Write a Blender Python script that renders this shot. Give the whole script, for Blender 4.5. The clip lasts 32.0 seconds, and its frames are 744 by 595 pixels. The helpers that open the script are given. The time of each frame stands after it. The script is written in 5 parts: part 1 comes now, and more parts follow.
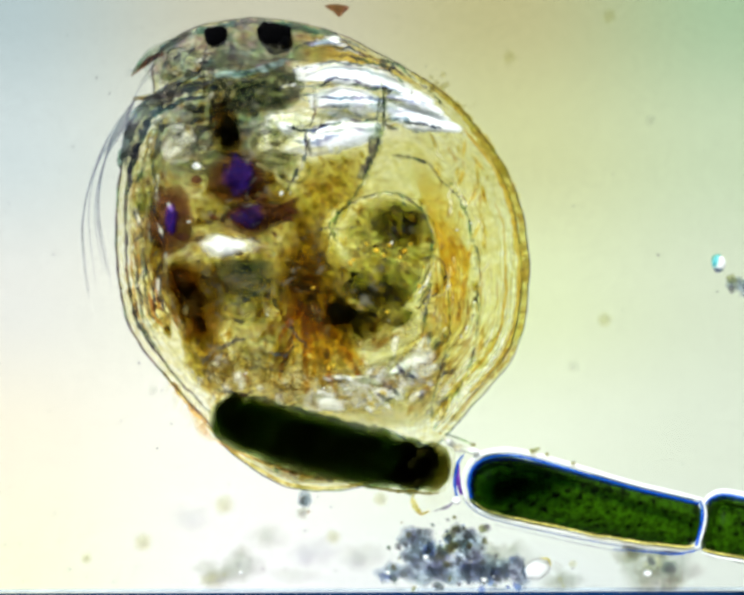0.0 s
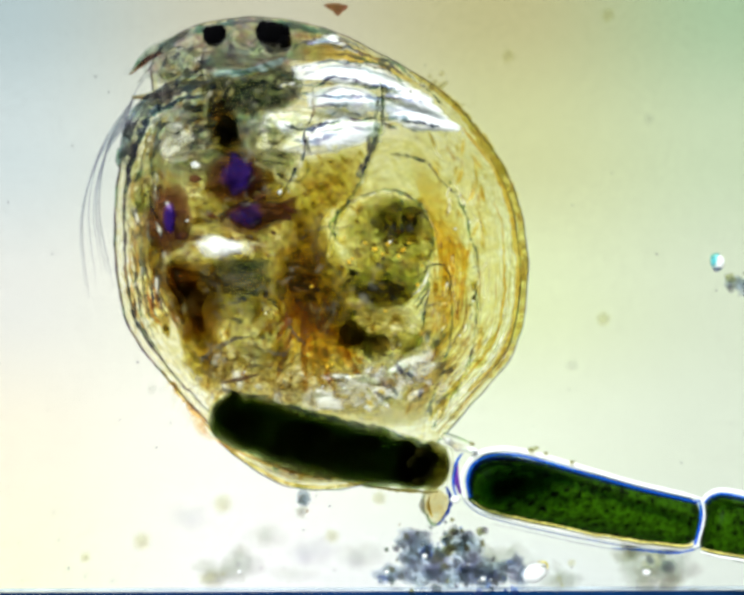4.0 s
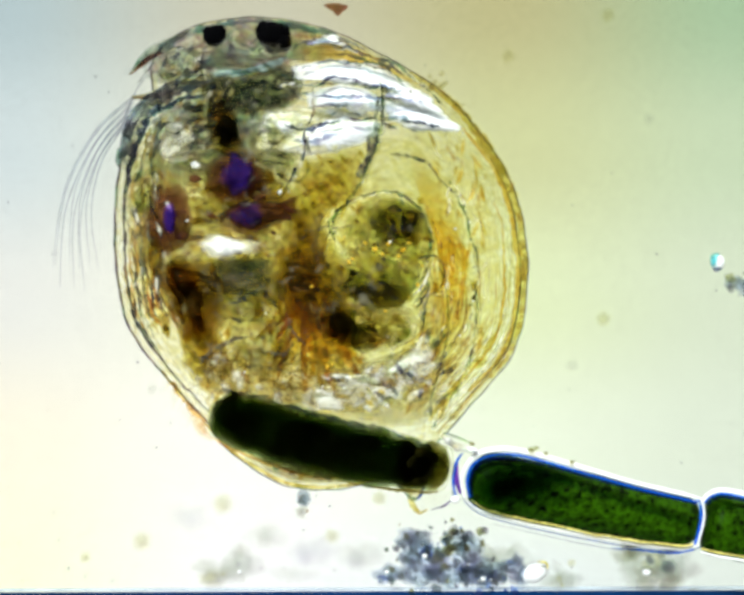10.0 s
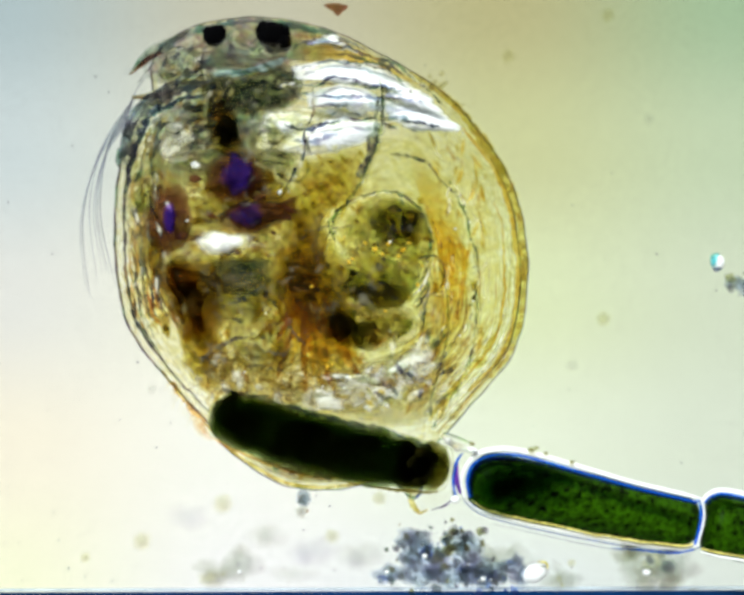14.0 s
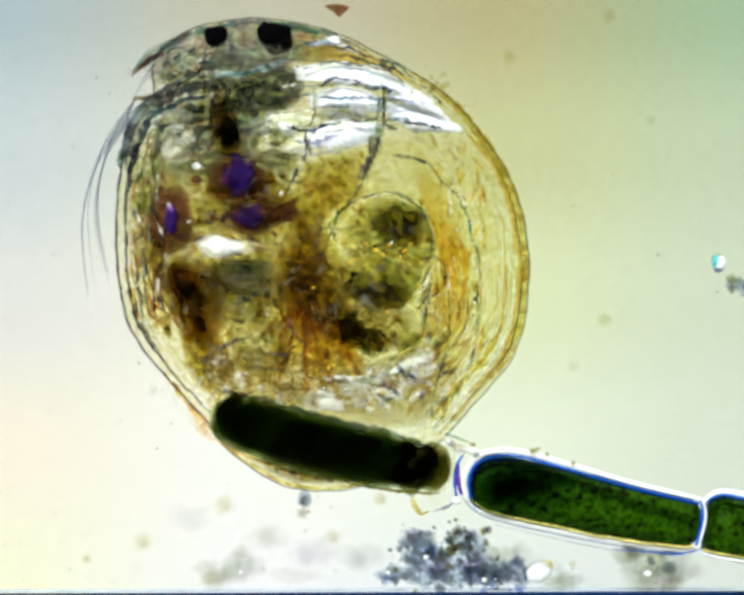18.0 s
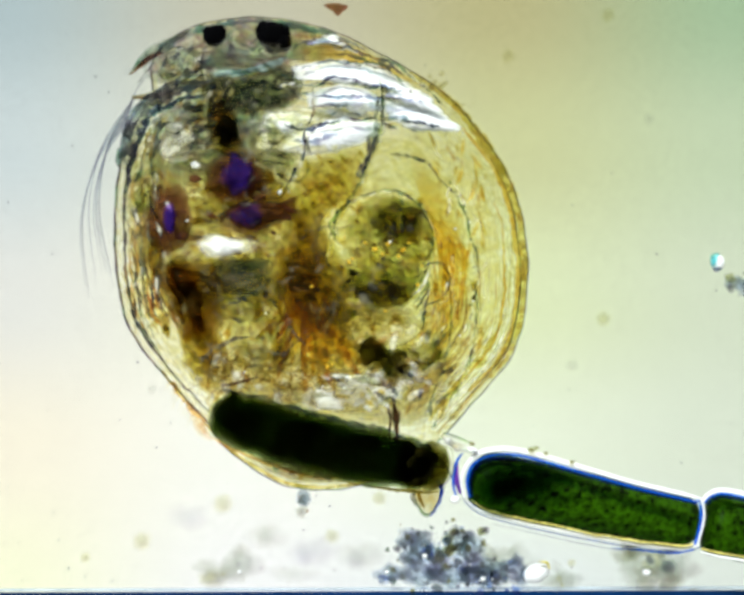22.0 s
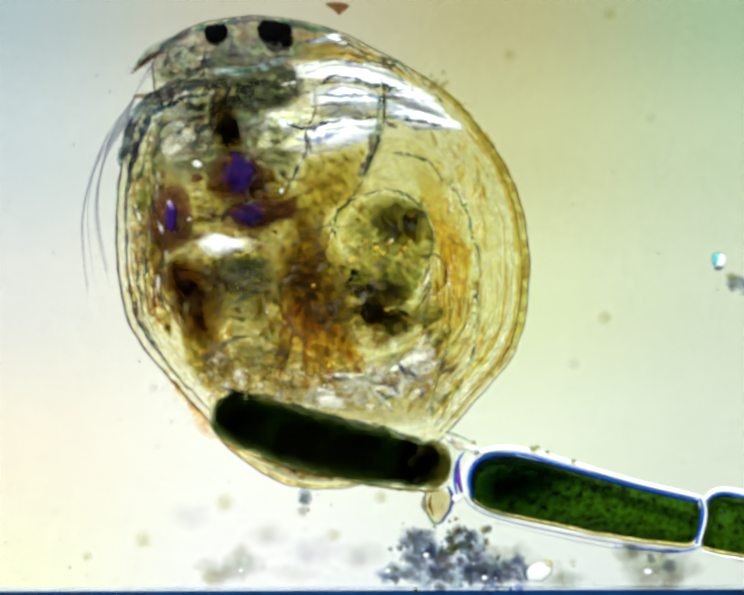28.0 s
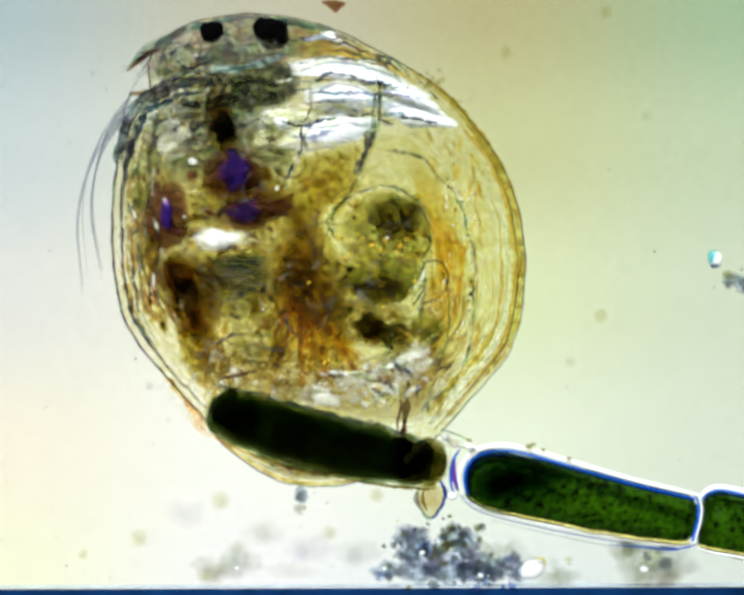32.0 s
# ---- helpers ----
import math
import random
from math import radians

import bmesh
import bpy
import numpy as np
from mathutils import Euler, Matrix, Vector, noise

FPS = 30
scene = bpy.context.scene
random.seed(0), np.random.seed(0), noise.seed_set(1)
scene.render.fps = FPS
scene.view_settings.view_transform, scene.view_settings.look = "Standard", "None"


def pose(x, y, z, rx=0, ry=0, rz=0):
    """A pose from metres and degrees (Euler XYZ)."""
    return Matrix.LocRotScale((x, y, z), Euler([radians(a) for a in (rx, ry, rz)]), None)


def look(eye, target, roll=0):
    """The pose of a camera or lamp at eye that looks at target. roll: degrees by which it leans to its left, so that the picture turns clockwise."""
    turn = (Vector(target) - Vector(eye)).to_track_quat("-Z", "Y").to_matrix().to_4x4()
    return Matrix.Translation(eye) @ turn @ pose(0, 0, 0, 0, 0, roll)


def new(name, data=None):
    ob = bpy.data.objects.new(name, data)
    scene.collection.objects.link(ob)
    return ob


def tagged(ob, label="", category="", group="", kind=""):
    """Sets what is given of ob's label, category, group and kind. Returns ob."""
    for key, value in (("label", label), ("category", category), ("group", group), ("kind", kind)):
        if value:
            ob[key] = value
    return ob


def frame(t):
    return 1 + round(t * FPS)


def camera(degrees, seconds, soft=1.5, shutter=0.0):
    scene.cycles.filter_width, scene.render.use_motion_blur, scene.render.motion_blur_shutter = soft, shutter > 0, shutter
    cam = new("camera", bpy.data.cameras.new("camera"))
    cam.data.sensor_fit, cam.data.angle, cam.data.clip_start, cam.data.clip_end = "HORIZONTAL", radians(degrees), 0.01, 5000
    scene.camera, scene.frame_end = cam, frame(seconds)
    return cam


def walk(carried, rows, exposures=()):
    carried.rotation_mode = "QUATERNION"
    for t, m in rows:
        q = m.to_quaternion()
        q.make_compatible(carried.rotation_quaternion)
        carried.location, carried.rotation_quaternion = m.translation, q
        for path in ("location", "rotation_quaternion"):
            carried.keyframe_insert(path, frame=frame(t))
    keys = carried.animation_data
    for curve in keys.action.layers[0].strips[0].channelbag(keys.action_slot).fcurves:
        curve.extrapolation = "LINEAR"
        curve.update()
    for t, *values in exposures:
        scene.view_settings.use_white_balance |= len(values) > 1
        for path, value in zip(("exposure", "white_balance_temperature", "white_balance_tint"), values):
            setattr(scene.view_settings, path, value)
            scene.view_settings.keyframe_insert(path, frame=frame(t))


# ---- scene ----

# The place is a drop of pond water on a microscope slide, built at 3,000 to 1:
# plan lengths are millimetres of the specimen, and U metres stand for one of them.
U = 3.0
GRID = 2000.0           # plan grid steps per millimetre
EYE = 1.1               # working distance of the objective, mm
cam = camera(math.degrees(2 * math.atan(1568 / GRID / 2 / EYE)), 32.0, soft=3.8)


def P(x, y, z=0.0):
    """A place from the plan grid (x right, y down, as seen from the objective) and a height in mm over the slide."""
    k = (EYE - z) / EYE * U / GRID
    return Vector(((x - 784) * k, (627 - y) * k, z * U))


def eyepiece(dx, dy):
    """The objective straight above the slide, nudged sideways by so many grid steps."""
    return Matrix.Translation(P(784 - dx, 627 - dy) + Vector((0, 0, EYE * U)))


walk(cam, [(0, eyepiece(2.5, 2)), (0.5, eyepiece(2, 1.5)), (1, eyepiece(0, 0)), (10, eyepiece(0, 0)), (14.5, eyepiece(0, 0)), (16.4, eyepiece(-1.5, -3)), (17, eyepiece(0, 0)),
           (17.5, eyepiece(1, 1)), (18, eyepiece(2.5, 2)), (18.5, eyepiece(0.5, 0.5)), (19, eyepiece(0, 0)), (24.5, eyepiece(0, 0)), (25, eyepiece(-1, -3)), (25.5, eyepiece(-1, -2.5)), (27.5, eyepiece(3, -2)),
           (28, eyepiece(3, -2)), (28.5, eyepiece(-4, -5)), (29, eyepiece(-5, -6)), (32, eyepiece(-5, -6.5))],
     [(0, 0.06), (9.5, 0.07), (10.2, 0.1), (11, 0.22), (11.5, 0.1), (12, -0.04), (14, -0.03), (17, -0.02), (32, -0.02)])

# ---- light: the illuminator under the slide, a cool incident lamp above, a dim room ----
world = bpy.data.worlds.new("world")
scene.world = world
world.use_nodes = True
world.node_tree.nodes["Background"].inputs[0].default_value = (0.92, 0.97, 0.92, 1)
world.node_tree.nodes["Background"].inputs[1].default_value = 0.24
top_lamp = new("incident_lamp", bpy.data.lights.new("incident_lamp", "SUN"))
top_lamp.data.energy, top_lamp.data.angle, top_lamp.data.color = 5.2, radians(8), (0.93, 1.0, 0.99)
top_lamp.matrix_world = look((-0.3, 0.7, 1), (0, 0, 0))
scene.cycles.transparent_max_bounces = 64


# ---- materials ----
def srgb(r, g, b):
    return tuple(((c / 255 + 0.055) / 1.055) ** 2.4 if c > 10 else c / 255 / 12.92 for c in (r, g, b)) + (1.0,)


def rgba(c):
    return (c[0], c[1], c[2], 1.0)


class Nodes:
    def __init__(self, name):
        self.m = bpy.data.materials.new(name)
        self.m.use_nodes = True
        self.t = self.m.node_tree
        self.t.nodes.clear()
        self.out = self.add("OutputMaterial")

    def add(self, kind, **values):
        n = self.t.nodes.new("ShaderNode" + kind)
        for k, v in values.items():
            self.put(n.inputs[k.replace("_", " ")], v)
        return n

    def put(self, socket, v):
        if isinstance(v, bpy.types.NodeSocket):
            self.t.links.new(v, socket)
        else:
            socket.default_value = v

    def math(self, op, a, b=0.5, clamp=False):
        n = self.t.nodes.new("ShaderNodeMath")
        n.operation, n.use_clamp = op, clamp
        self.put(n.inputs[0], a)
        self.put(n.inputs[1], b)
        return n.outputs[0]

    def span(self, v, a, b, c=0.0, d=1.0):
        n = self.t.nodes.new("ShaderNodeMapRange")
        for i, x in enumerate((v, a, b, c, d)):
            self.put(n.inputs[i], x)
        return n.outputs[0]

    def mix(self, f, a, b):
        n = self.t.nodes.new("ShaderNodeMix")
        n.data_type = "RGBA"
        self.put(n.inputs[0], f)
        self.put(n.inputs[6], a)
        self.put(n.inputs[7], b)
        return n.outputs[2]

    def coords(self, angle=0.0, stretch=1.0):
        tc = self.add("TexCoord")
        mp = self.add("Mapping", Vector=tc.outputs["Object"])
        mp.inputs["Rotation"].default_value = (0, 0, radians(angle))
        mp.inputs["Scale"].default_value = (1.0 / stretch, 1.0, 1.0)
        return mp.outputs[0]

    def noise(self, vec, scale, detail=4.0, rough=0.6, distort=0.0):
        n = self.add("TexNoise", Vector=vec, Scale=scale / U, Detail=detail, Roughness=rough, Distortion=distort)
        return n.outputs["Fac"]

    def finish(self, socket):
        self.t.links.new(socket, self.out.inputs["Surface"])
        return self.m


def tissue(name, thin, thick, fine=90, coarse=14, opacity=(0.05, 0.25), base=None, streak=1.0, angle=0.0, sharp=0.16, bump=0.4, rough=0.4, sides=2, cells=0.0, cell_line=(0.5, 0.45, 0.3), soft=1.0, balance=0.45, crease_shade=0.0, crease_scale=22, glint=0.0, glint_scale=60, hue=0.35, dim=0.55, ragged=0.0, emboss=0.0, emboss_scale=55):
    """Translucent living matter: it filters the light from below by its thickness, and scatters a little of the light
    from above. Flank shading, crease lines and glints are put into its colour.
    """
    k = Nodes(name)
    vec = k.coords(angle, streak)
    fine, coarse = fine * 1.7, coarse * 1.5
    a = k.noise(vec, coarse, 2, 0.55, 0.6)
    b = k.noise(vec, fine, 3, 0.6, 0.3)
    f = k.math("ADD", k.math("MULTIPLY", a, balance), k.math("MULTIPLY", b, 1 - balance))
    f = k.span(f, 0.5 - sharp, 0.5 + sharp)
    # One flank of each bump is coloured lighter, the other darker, as refraction would.
    if emboss:
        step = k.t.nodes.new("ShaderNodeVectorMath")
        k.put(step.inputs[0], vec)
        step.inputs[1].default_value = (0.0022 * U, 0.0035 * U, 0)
        slope = k.math("SUBTRACT", k.noise(vec, emboss_scale, 4, 0.6, 0.7), k.noise(step.outputs[0], emboss_scale, 4, 0.6, 0.7))
        f = k.math("ADD", f, k.math("MULTIPLY", slope, emboss * 6.0), True)
    root = lambda c: rgba([max(x, 1e-4) ** (1 / sides) for x in c])
    col = k.mix(f, root(thin), root(thick))
    if cells:
        v = k.t.nodes.new("ShaderNodeTexVoronoi")
        v.feature = "DISTANCE_TO_EDGE"
        k.put(v.inputs["Vector"], vec)
        v.inputs["Scale"].default_value = cells / U
        line = k.span(v.outputs["Distance"], 0.03, 0.12, 1.0, 0.0)
        col = k.mix(k.math("MULTIPLY", line, a), col, rgba(cell_line))
    # Dark crinkle lines drawn into the colour; the surface itself has no creases.
    if crease_shade:
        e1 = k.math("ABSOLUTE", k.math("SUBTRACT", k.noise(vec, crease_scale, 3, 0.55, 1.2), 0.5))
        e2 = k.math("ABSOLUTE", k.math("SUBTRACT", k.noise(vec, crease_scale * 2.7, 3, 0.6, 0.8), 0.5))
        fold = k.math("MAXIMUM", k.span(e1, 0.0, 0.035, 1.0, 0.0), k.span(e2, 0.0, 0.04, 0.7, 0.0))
        fold = k.math("MULTIPLY", fold, crease_shade)
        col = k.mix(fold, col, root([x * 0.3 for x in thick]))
    # Random tints stand in for the colour fringes of the optics.
    if hue:
        tn = k.add("TexNoise", Vector=vec, Scale=fine * 0.5 / U, Detail=3.0)
        shade = k.t.nodes.new("ShaderNodeMix")
        shade.data_type, shade.blend_type = "RGBA", "OVERLAY"
        k.put(shade.inputs[0], hue)
        k.put(shade.inputs[6], col)
        k.put(shade.inputs[7], tn.outputs["Color"])
        col = shade.outputs[2]
    th = k.add("Attribute")
    th.attribute_name = "thickness"
    depth = k.math("POWER", th.outputs["Fac"], soft, True)
    if ragged:
        depth = k.math("SUBTRACT", k.math("MULTIPLY", depth, 1 + ragged), k.math("MULTIPLY", f, ragged), True)
    rgb = k.add("SeparateColor", Color=col)
    filt = k.add("CombineColor", Red=k.math("POWER", rgb.outputs[0], depth), Green=k.math("POWER", rgb.outputs[1], depth), Blue=k.math("POWER", rgb.outputs[2], depth)).outputs[0]
    base = base or tuple(min(0.8, x) for x in thin)
    bp = k.add("Bump", Strength=bump, Distance=0.02 * U * 0.2, Height=b)
    tone = k.mix(f, rgba(base), rgba([x * dim for x in base]))
    op = k.math("MULTIPLY", k.span(f, 0.0, 1.0, opacity[0], opacity[1]), depth)
    if crease_shade:
        op = k.math("MULTIPLY", op, k.math("SUBTRACT", 1.0, fold))
    # Glints are painted: noise patches turned white and more opaque.
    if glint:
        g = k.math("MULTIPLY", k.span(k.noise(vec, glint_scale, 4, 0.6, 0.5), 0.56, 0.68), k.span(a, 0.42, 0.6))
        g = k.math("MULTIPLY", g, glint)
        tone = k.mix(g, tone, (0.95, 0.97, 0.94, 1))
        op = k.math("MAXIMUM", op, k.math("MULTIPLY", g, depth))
    pr = k.add("BsdfPrincipled", Base_Color=tone, Roughness=rough, Normal=bp.outputs[0])
    pr.inputs["Specular IOR Level"].default_value = 0.03
    tr = k.add("BsdfTransparent", Color=filt)
    mx = k.add("MixShader", Fac=op)
    k.t.links.new(tr.outputs[0], mx.inputs[1])
    k.t.links.new(pr.outputs[0], mx.inputs[2])
    return k.finish(mx.outputs[0])


def lamp_material():
    """The field lens of the illuminator: a tinted glow, bluish at one side, warm below and green at the other."""
    k = Nodes("illuminator_glow")
    sep = k.add("SeparateXYZ", Vector=k.add("TexCoord").outputs["Object"])
    wide = 1568 / GRID * U * (EYE + LAMP_DEPTH) / EYE
    u = k.math("ADD", k.math("DIVIDE", sep.outputs[0], wide), 0.5, True)
    v = k.math("SUBTRACT", 0.5, k.math("DIVIDE", sep.outputs[1], wide * 0.8), True)
    columns = (((180, 194, 200), (208, 216, 220), (234, 231, 228), (255, 244, 226), (255, 252, 222)),
               ((200, 194, 174), (230, 226, 208), (246, 243, 226), (255, 252, 246), (252, 249, 252)),
               ((188, 180, 134), (208, 208, 158), (226, 233, 190), (240, 245, 224), (236, 240, 242)),
               ((166, 190, 156), (198, 211, 180), (215, 222, 200), (222, 228, 212), (226, 231, 226)))
    cols = []
    for c in columns:
        r = k.add("ValToRGB", Fac=v)
        r.color_ramp.interpolation = "EASE"
        els = r.color_ramp.elements
        while len(els) < 5:
            els.new(0.5)
        for i, e in enumerate(els):
            e.position = i / 4
        for e, tone in zip(els, c):
            c4 = srgb(*tone)
            e.color = (c4[0] * 0.95, c4[1] * 0.995, c4[2] * 0.97, 1.0)
        cols.append(r.outputs[0])
    col = cols[0]
    for i in (1, 2, 3):
        n = k.t.nodes.new("ShaderNodeMapRange")
        n.interpolation_type = "SMOOTHSTEP"
        for j, x in enumerate((u, (i - 1) / 3, i / 3)):
            k.put(n.inputs[j], x)
        col = k.mix(n.outputs[0], col, cols[i])
    em = k.add("Emission", Color=col, Strength=1.14)
    return k.finish(em.outputs[0])


def glassy(name, tint, gloss=0.04, rough=0.05, stain=0.03, scale=4.0):
    k = Nodes(name)
    n = k.noise(k.coords(), scale, 5, 0.6)
    col = k.mix(k.span(n, 0.4, 0.7), rgba(tint), rgba([x * (1 - stain) for x in tint]))
    tr = k.add("BsdfTransparent", Color=col)
    gl = k.add("BsdfGlossy", Color=(1, 1, 1, 1), Roughness=rough)
    mx = k.add("MixShader", Fac=gloss)
    k.t.links.new(tr.outputs[0], mx.inputs[1])
    k.t.links.new(gl.outputs[0], mx.inputs[2])
    return k.finish(mx.outputs[0])


def solid(name, a, b, scale=60, rough=0.45, bump=0.3, metal=0.0):
    k = Nodes(name)
    n = k.noise(k.coords(), scale, 5, 0.65)
    n2 = k.noise(k.coords(), scale * 0.12, 3)
    f = k.span(k.math("ADD", k.math("MULTIPLY", n, 0.6), k.math("MULTIPLY", n2, 0.4)), 0.35, 0.65)
    bp = k.add("Bump", Strength=bump, Distance=0.004 * U, Height=n)
    pr = k.add("BsdfPrincipled", Base_Color=k.mix(f, rgba(a), rgba(b)), Roughness=rough, Metallic=metal, Normal=bp.outputs[0])
    pr.inputs["Specular IOR Level"].default_value = 0.03
    return k.finish(pr.outputs[0])


# ---- shapes ----
def spline(points, n, closed=False):
    """A smooth line of n points through a few control points."""
    pts = [Vector(p).to_3d() if len(p) == 2 else Vector(p) for p in points]
    c = len(pts)
    spans = c if closed else c - 1
    got = []
    for i in range(n):
        s = i / n * spans if closed else i / (n - 1) * spans
        j = min(int(s), spans - 1)
        f = s - j
        q = [pts[(j + d) % c] if closed else pts[max(0, min(c - 1, j + d))] for d in (-1, 0, 1, 2)]
        got.append(0.5 * (2 * q[1] + (q[2] - q[0]) * f + (2 * q[0] - 5 * q[1] + 4 * q[2] - q[3]) * f * f + (3 * q[1] - q[0] - 3 * q[2] + q[3]) * f ** 3))
    return got


def lens(points, z, h, n=56, rings=8, wobble=0.0, seed=0, low=None, power=0.9):
    """A closed lens-shaped lump over an outline on the plan grid: height z in mm at its rim, h up and low down in the middle."""
    low = h if low is None else low
    rim = spline(points, n, True)
    if wobble:
        for i, p in enumerate(rim):
            w = noise.noise(Vector((p.x * 0.02 + seed * 7.1, p.y * 0.02, seed))) + 0.6 * noise.noise(Vector((p.x * 0.06, p.y * 0.06 + seed, 3.0)))
            c0 = sum(rim, Vector()) / n
            rim[i] = p + (p - c0).normalized() * w * wobble
    c = sum(rim, Vector()) / n
    verts, faces, thick = [], [], []
    for side in (1, -1):
        o = len(verts)
        verts.append(P(c.x, c.y, z + (h if side > 0 else -low)))
        thick.append(1.0)
        for r in range(1, rings + 1):
            s = r / rings
            d = (1 - s * s) ** power if s < 1 else 0.0
            for p in rim:
                q = c + (p - c) * s
                verts.append(P(q.x, q.y, z + (h * d if side > 0 else -low * d)))
                thick.append(d)
        for i in range(n):
            j = (i + 1) % n
            f = (o, o + 1 + i, o + 1 + j)
            faces.append(f if side < 0 else f[::-1])
            for r in range(rings - 1):
                a, b = o + 1 + r * n, o + 1 + (r + 1) * n
                f = (a + i, b + i, b + j, a + j)
                faces.append(f if side < 0 else f[::-1])
    return verts, faces, thick


def shell(points, z, h, n=150, rings=26, power=0.55, ripple=0.0):
    """One side of a thin carapace, domed over an outline."""
    rim = spline(points, n, True)
    c = sum(rim, Vector()) / n
    verts, faces, thick = [P(c.x, c.y, z + h)], [], [1.0]
    for r in range(1, rings + 1):
        s = r / rings
        d = max(0.0, 1 - s ** 2.2) ** power
        for p in rim:
            q = c + (p - c) * s
            w = ripple * noise.noise(Vector((q.x * 0.012, q.y * 0.012, h * 10))) * d
            verts.append(P(q.x, q.y, z + h * d + w))
            thick.append(1.0)
    for i in range(n):
        j = (i + 1) % n
        faces.append((0, 1 + i, 1 + j))
        for r in range(rings - 1):
            a, b = 1 + r * n, 1 + (r + 1) * n
            faces.append((a + i, b + i, b + j, a + j))
    return verts, faces, thick


def tube(points, radii, n=24, seg=6, z=None, closed=False, flat=1.0, waver=0.0):
    """A tapered thread along a line of the plan grid; radii in grid steps, from start to end."""
    n = n * 2 if waver else n
    line = spline(points, n, closed)
    if z is not None:
        for p in line:
            p.z = z
    if waver:
        for i, p in enumerate(line):
            p.x += waver * noise.noise(Vector((p.x * 0.028, p.y * 0.028, 1.5)))
            p.y += waver * noise.noise(Vector((p.x * 0.028, p.y * 0.028, 7.5)))
            p.x += 0.45 * waver * noise.noise(Vector((p.x * 0.11, p.y * 0.11, 3.5)))
            p.y += 0.45 * waver * noise.noise(Vector((p.x * 0.11, p.y * 0.11, 9.5)))
    rr = spline([(r, 0) for r in radii], n) if len(radii) > 1 else [Vector((radii[0], 0, 0))] * n
    verts, faces, thick = [], [], []
    for i, p in enumerate(line):
        a, b = line[i - 1 if (closed or i) else 0], line[(i + 1) % n if (closed or i < n - 1) else i]
        t = Vector((b.x - a.x, b.y - a.y, 0)).normalized()
        side = Vector((-t.y, t.x, 0))
        r = max(rr[i].x, 0.2) * (1 + min(0.7, waver * 0.1) * 1.6 * noise.noise(Vector((p.x * 0.09, p.y * 0.09, 4.5))))
        for k in range(seg):
            an = 2 * math.pi * k / seg
            q = p + side * r * math.cos(an)
            v = P(q.x, q.y, p.z)
            v.z += r * math.sin(an) * U / GRID * flat
            verts.append(v)
            thick.append(abs(math.sin(an)) ** 0.7)
    for i in range(n if closed else n - 1):
        a, b = i * seg, ((i + 1) % n) * seg
        for k in range(seg):
            l = (k + 1) % seg
            faces.append((a + k, a + l, b + l, b + k))
    if not closed:
        faces.append(tuple(range(seg))[::-1])
        faces.append(tuple((n - 1) * seg + k for k in range(seg)))
    return verts, faces, thick


def blob(x, y, z, rx, ry, rz, lump=0.0, seed=0, turn=0.0, fine=3, freq=2.0):
    """A rounded lump, sizes in grid steps; its outline is uneven by lump."""
    bm = bmesh.new()
    bmesh.ops.create_icosphere(bm, subdivisions=fine, radius=1)
    ca, sa = math.cos(radians(turn)), math.sin(radians(turn))
    o = P(x, y, z)
    verts, thick = [], []
    s = U / GRID * (EYE - z) / EYE
    for v in bm.verts:
        d = v.co.normalized()
        w = 1 + lump * (noise.noise(d * freq + Vector((seed * 3.7, seed, 1))) + 0.5 * noise.noise(d * freq * 2.3 + Vector((seed, 5, seed))))
        q = Vector((d.x * rx * w, d.y * ry * w, d.z * rz * w))
        verts.append(o + Vector((q.x * ca - q.y * sa, q.x * sa + q.y * ca, q.z)) * s)
        thick.append(abs(d.z))
    faces = [tuple(v.index for v in f.verts) for f in bm.faces]
    bm.free()
    return verts, faces, thick


def join(*geos):
    verts, faces, thick = [], [], []
    for v, f, t in geos:
        o = len(verts)
        verts += v
        faces += [tuple(i + o for i in face) for face in f]
        thick += t
    return verts, faces, thick


BASE = {}


def mesh_of(name, geo, m, origin):
    verts, faces, thick = geo
    me = bpy.data.meshes.new(name)
    me.from_pydata([v - origin for v in verts], [], faces)
    me.attributes.new("thickness", "FLOAT", "POINT").data.foreach_set("value", thick)
    me.polygons.foreach_set("use_smooth", [True] * len(me.polygons))
    me.materials.append(m)
    return me


def thing(name, origin, label, category, group="", geo=None, m=None, kind=""):
    """A top-level thing: an empty at its base, or one mesh."""
    ob = new(name, mesh_of(name, geo, m, origin) if geo else None)
    ob.location = origin
    BASE[ob.name] = Vector(origin)
    return tagged(ob, label, category, group, kind)


def part(name, geo, m, parent, label="", pivot=None):
    """One mesh under a thing or under a part; pivot: the place that it turns about."""
    o = Vector(pivot) if pivot is not None else BASE[parent.name]
    ob = new(name, mesh_of(name, geo, m, o))
    ob.parent = parent
    ob.location = o - BASE[parent.name]
    BASE[ob.name] = o
    return tagged(ob, label)


LAMP_DEPTH = 3.0
M_LAMP = lamp_material()
M_SLIDE = glassy("slide_glass", (0.985, 0.99, 0.985), 0.02, 0.03, 0.015, 3)
M_WATER = glassy("pond_water", (1.0, 1.0, 0.995), 0.0, 0.1, 0.025, 160)
M_PLATE = solid("blue_black_strip", (0.003, 0.030, 0.11), (0.002, 0.016, 0.06), 30, 0.5)
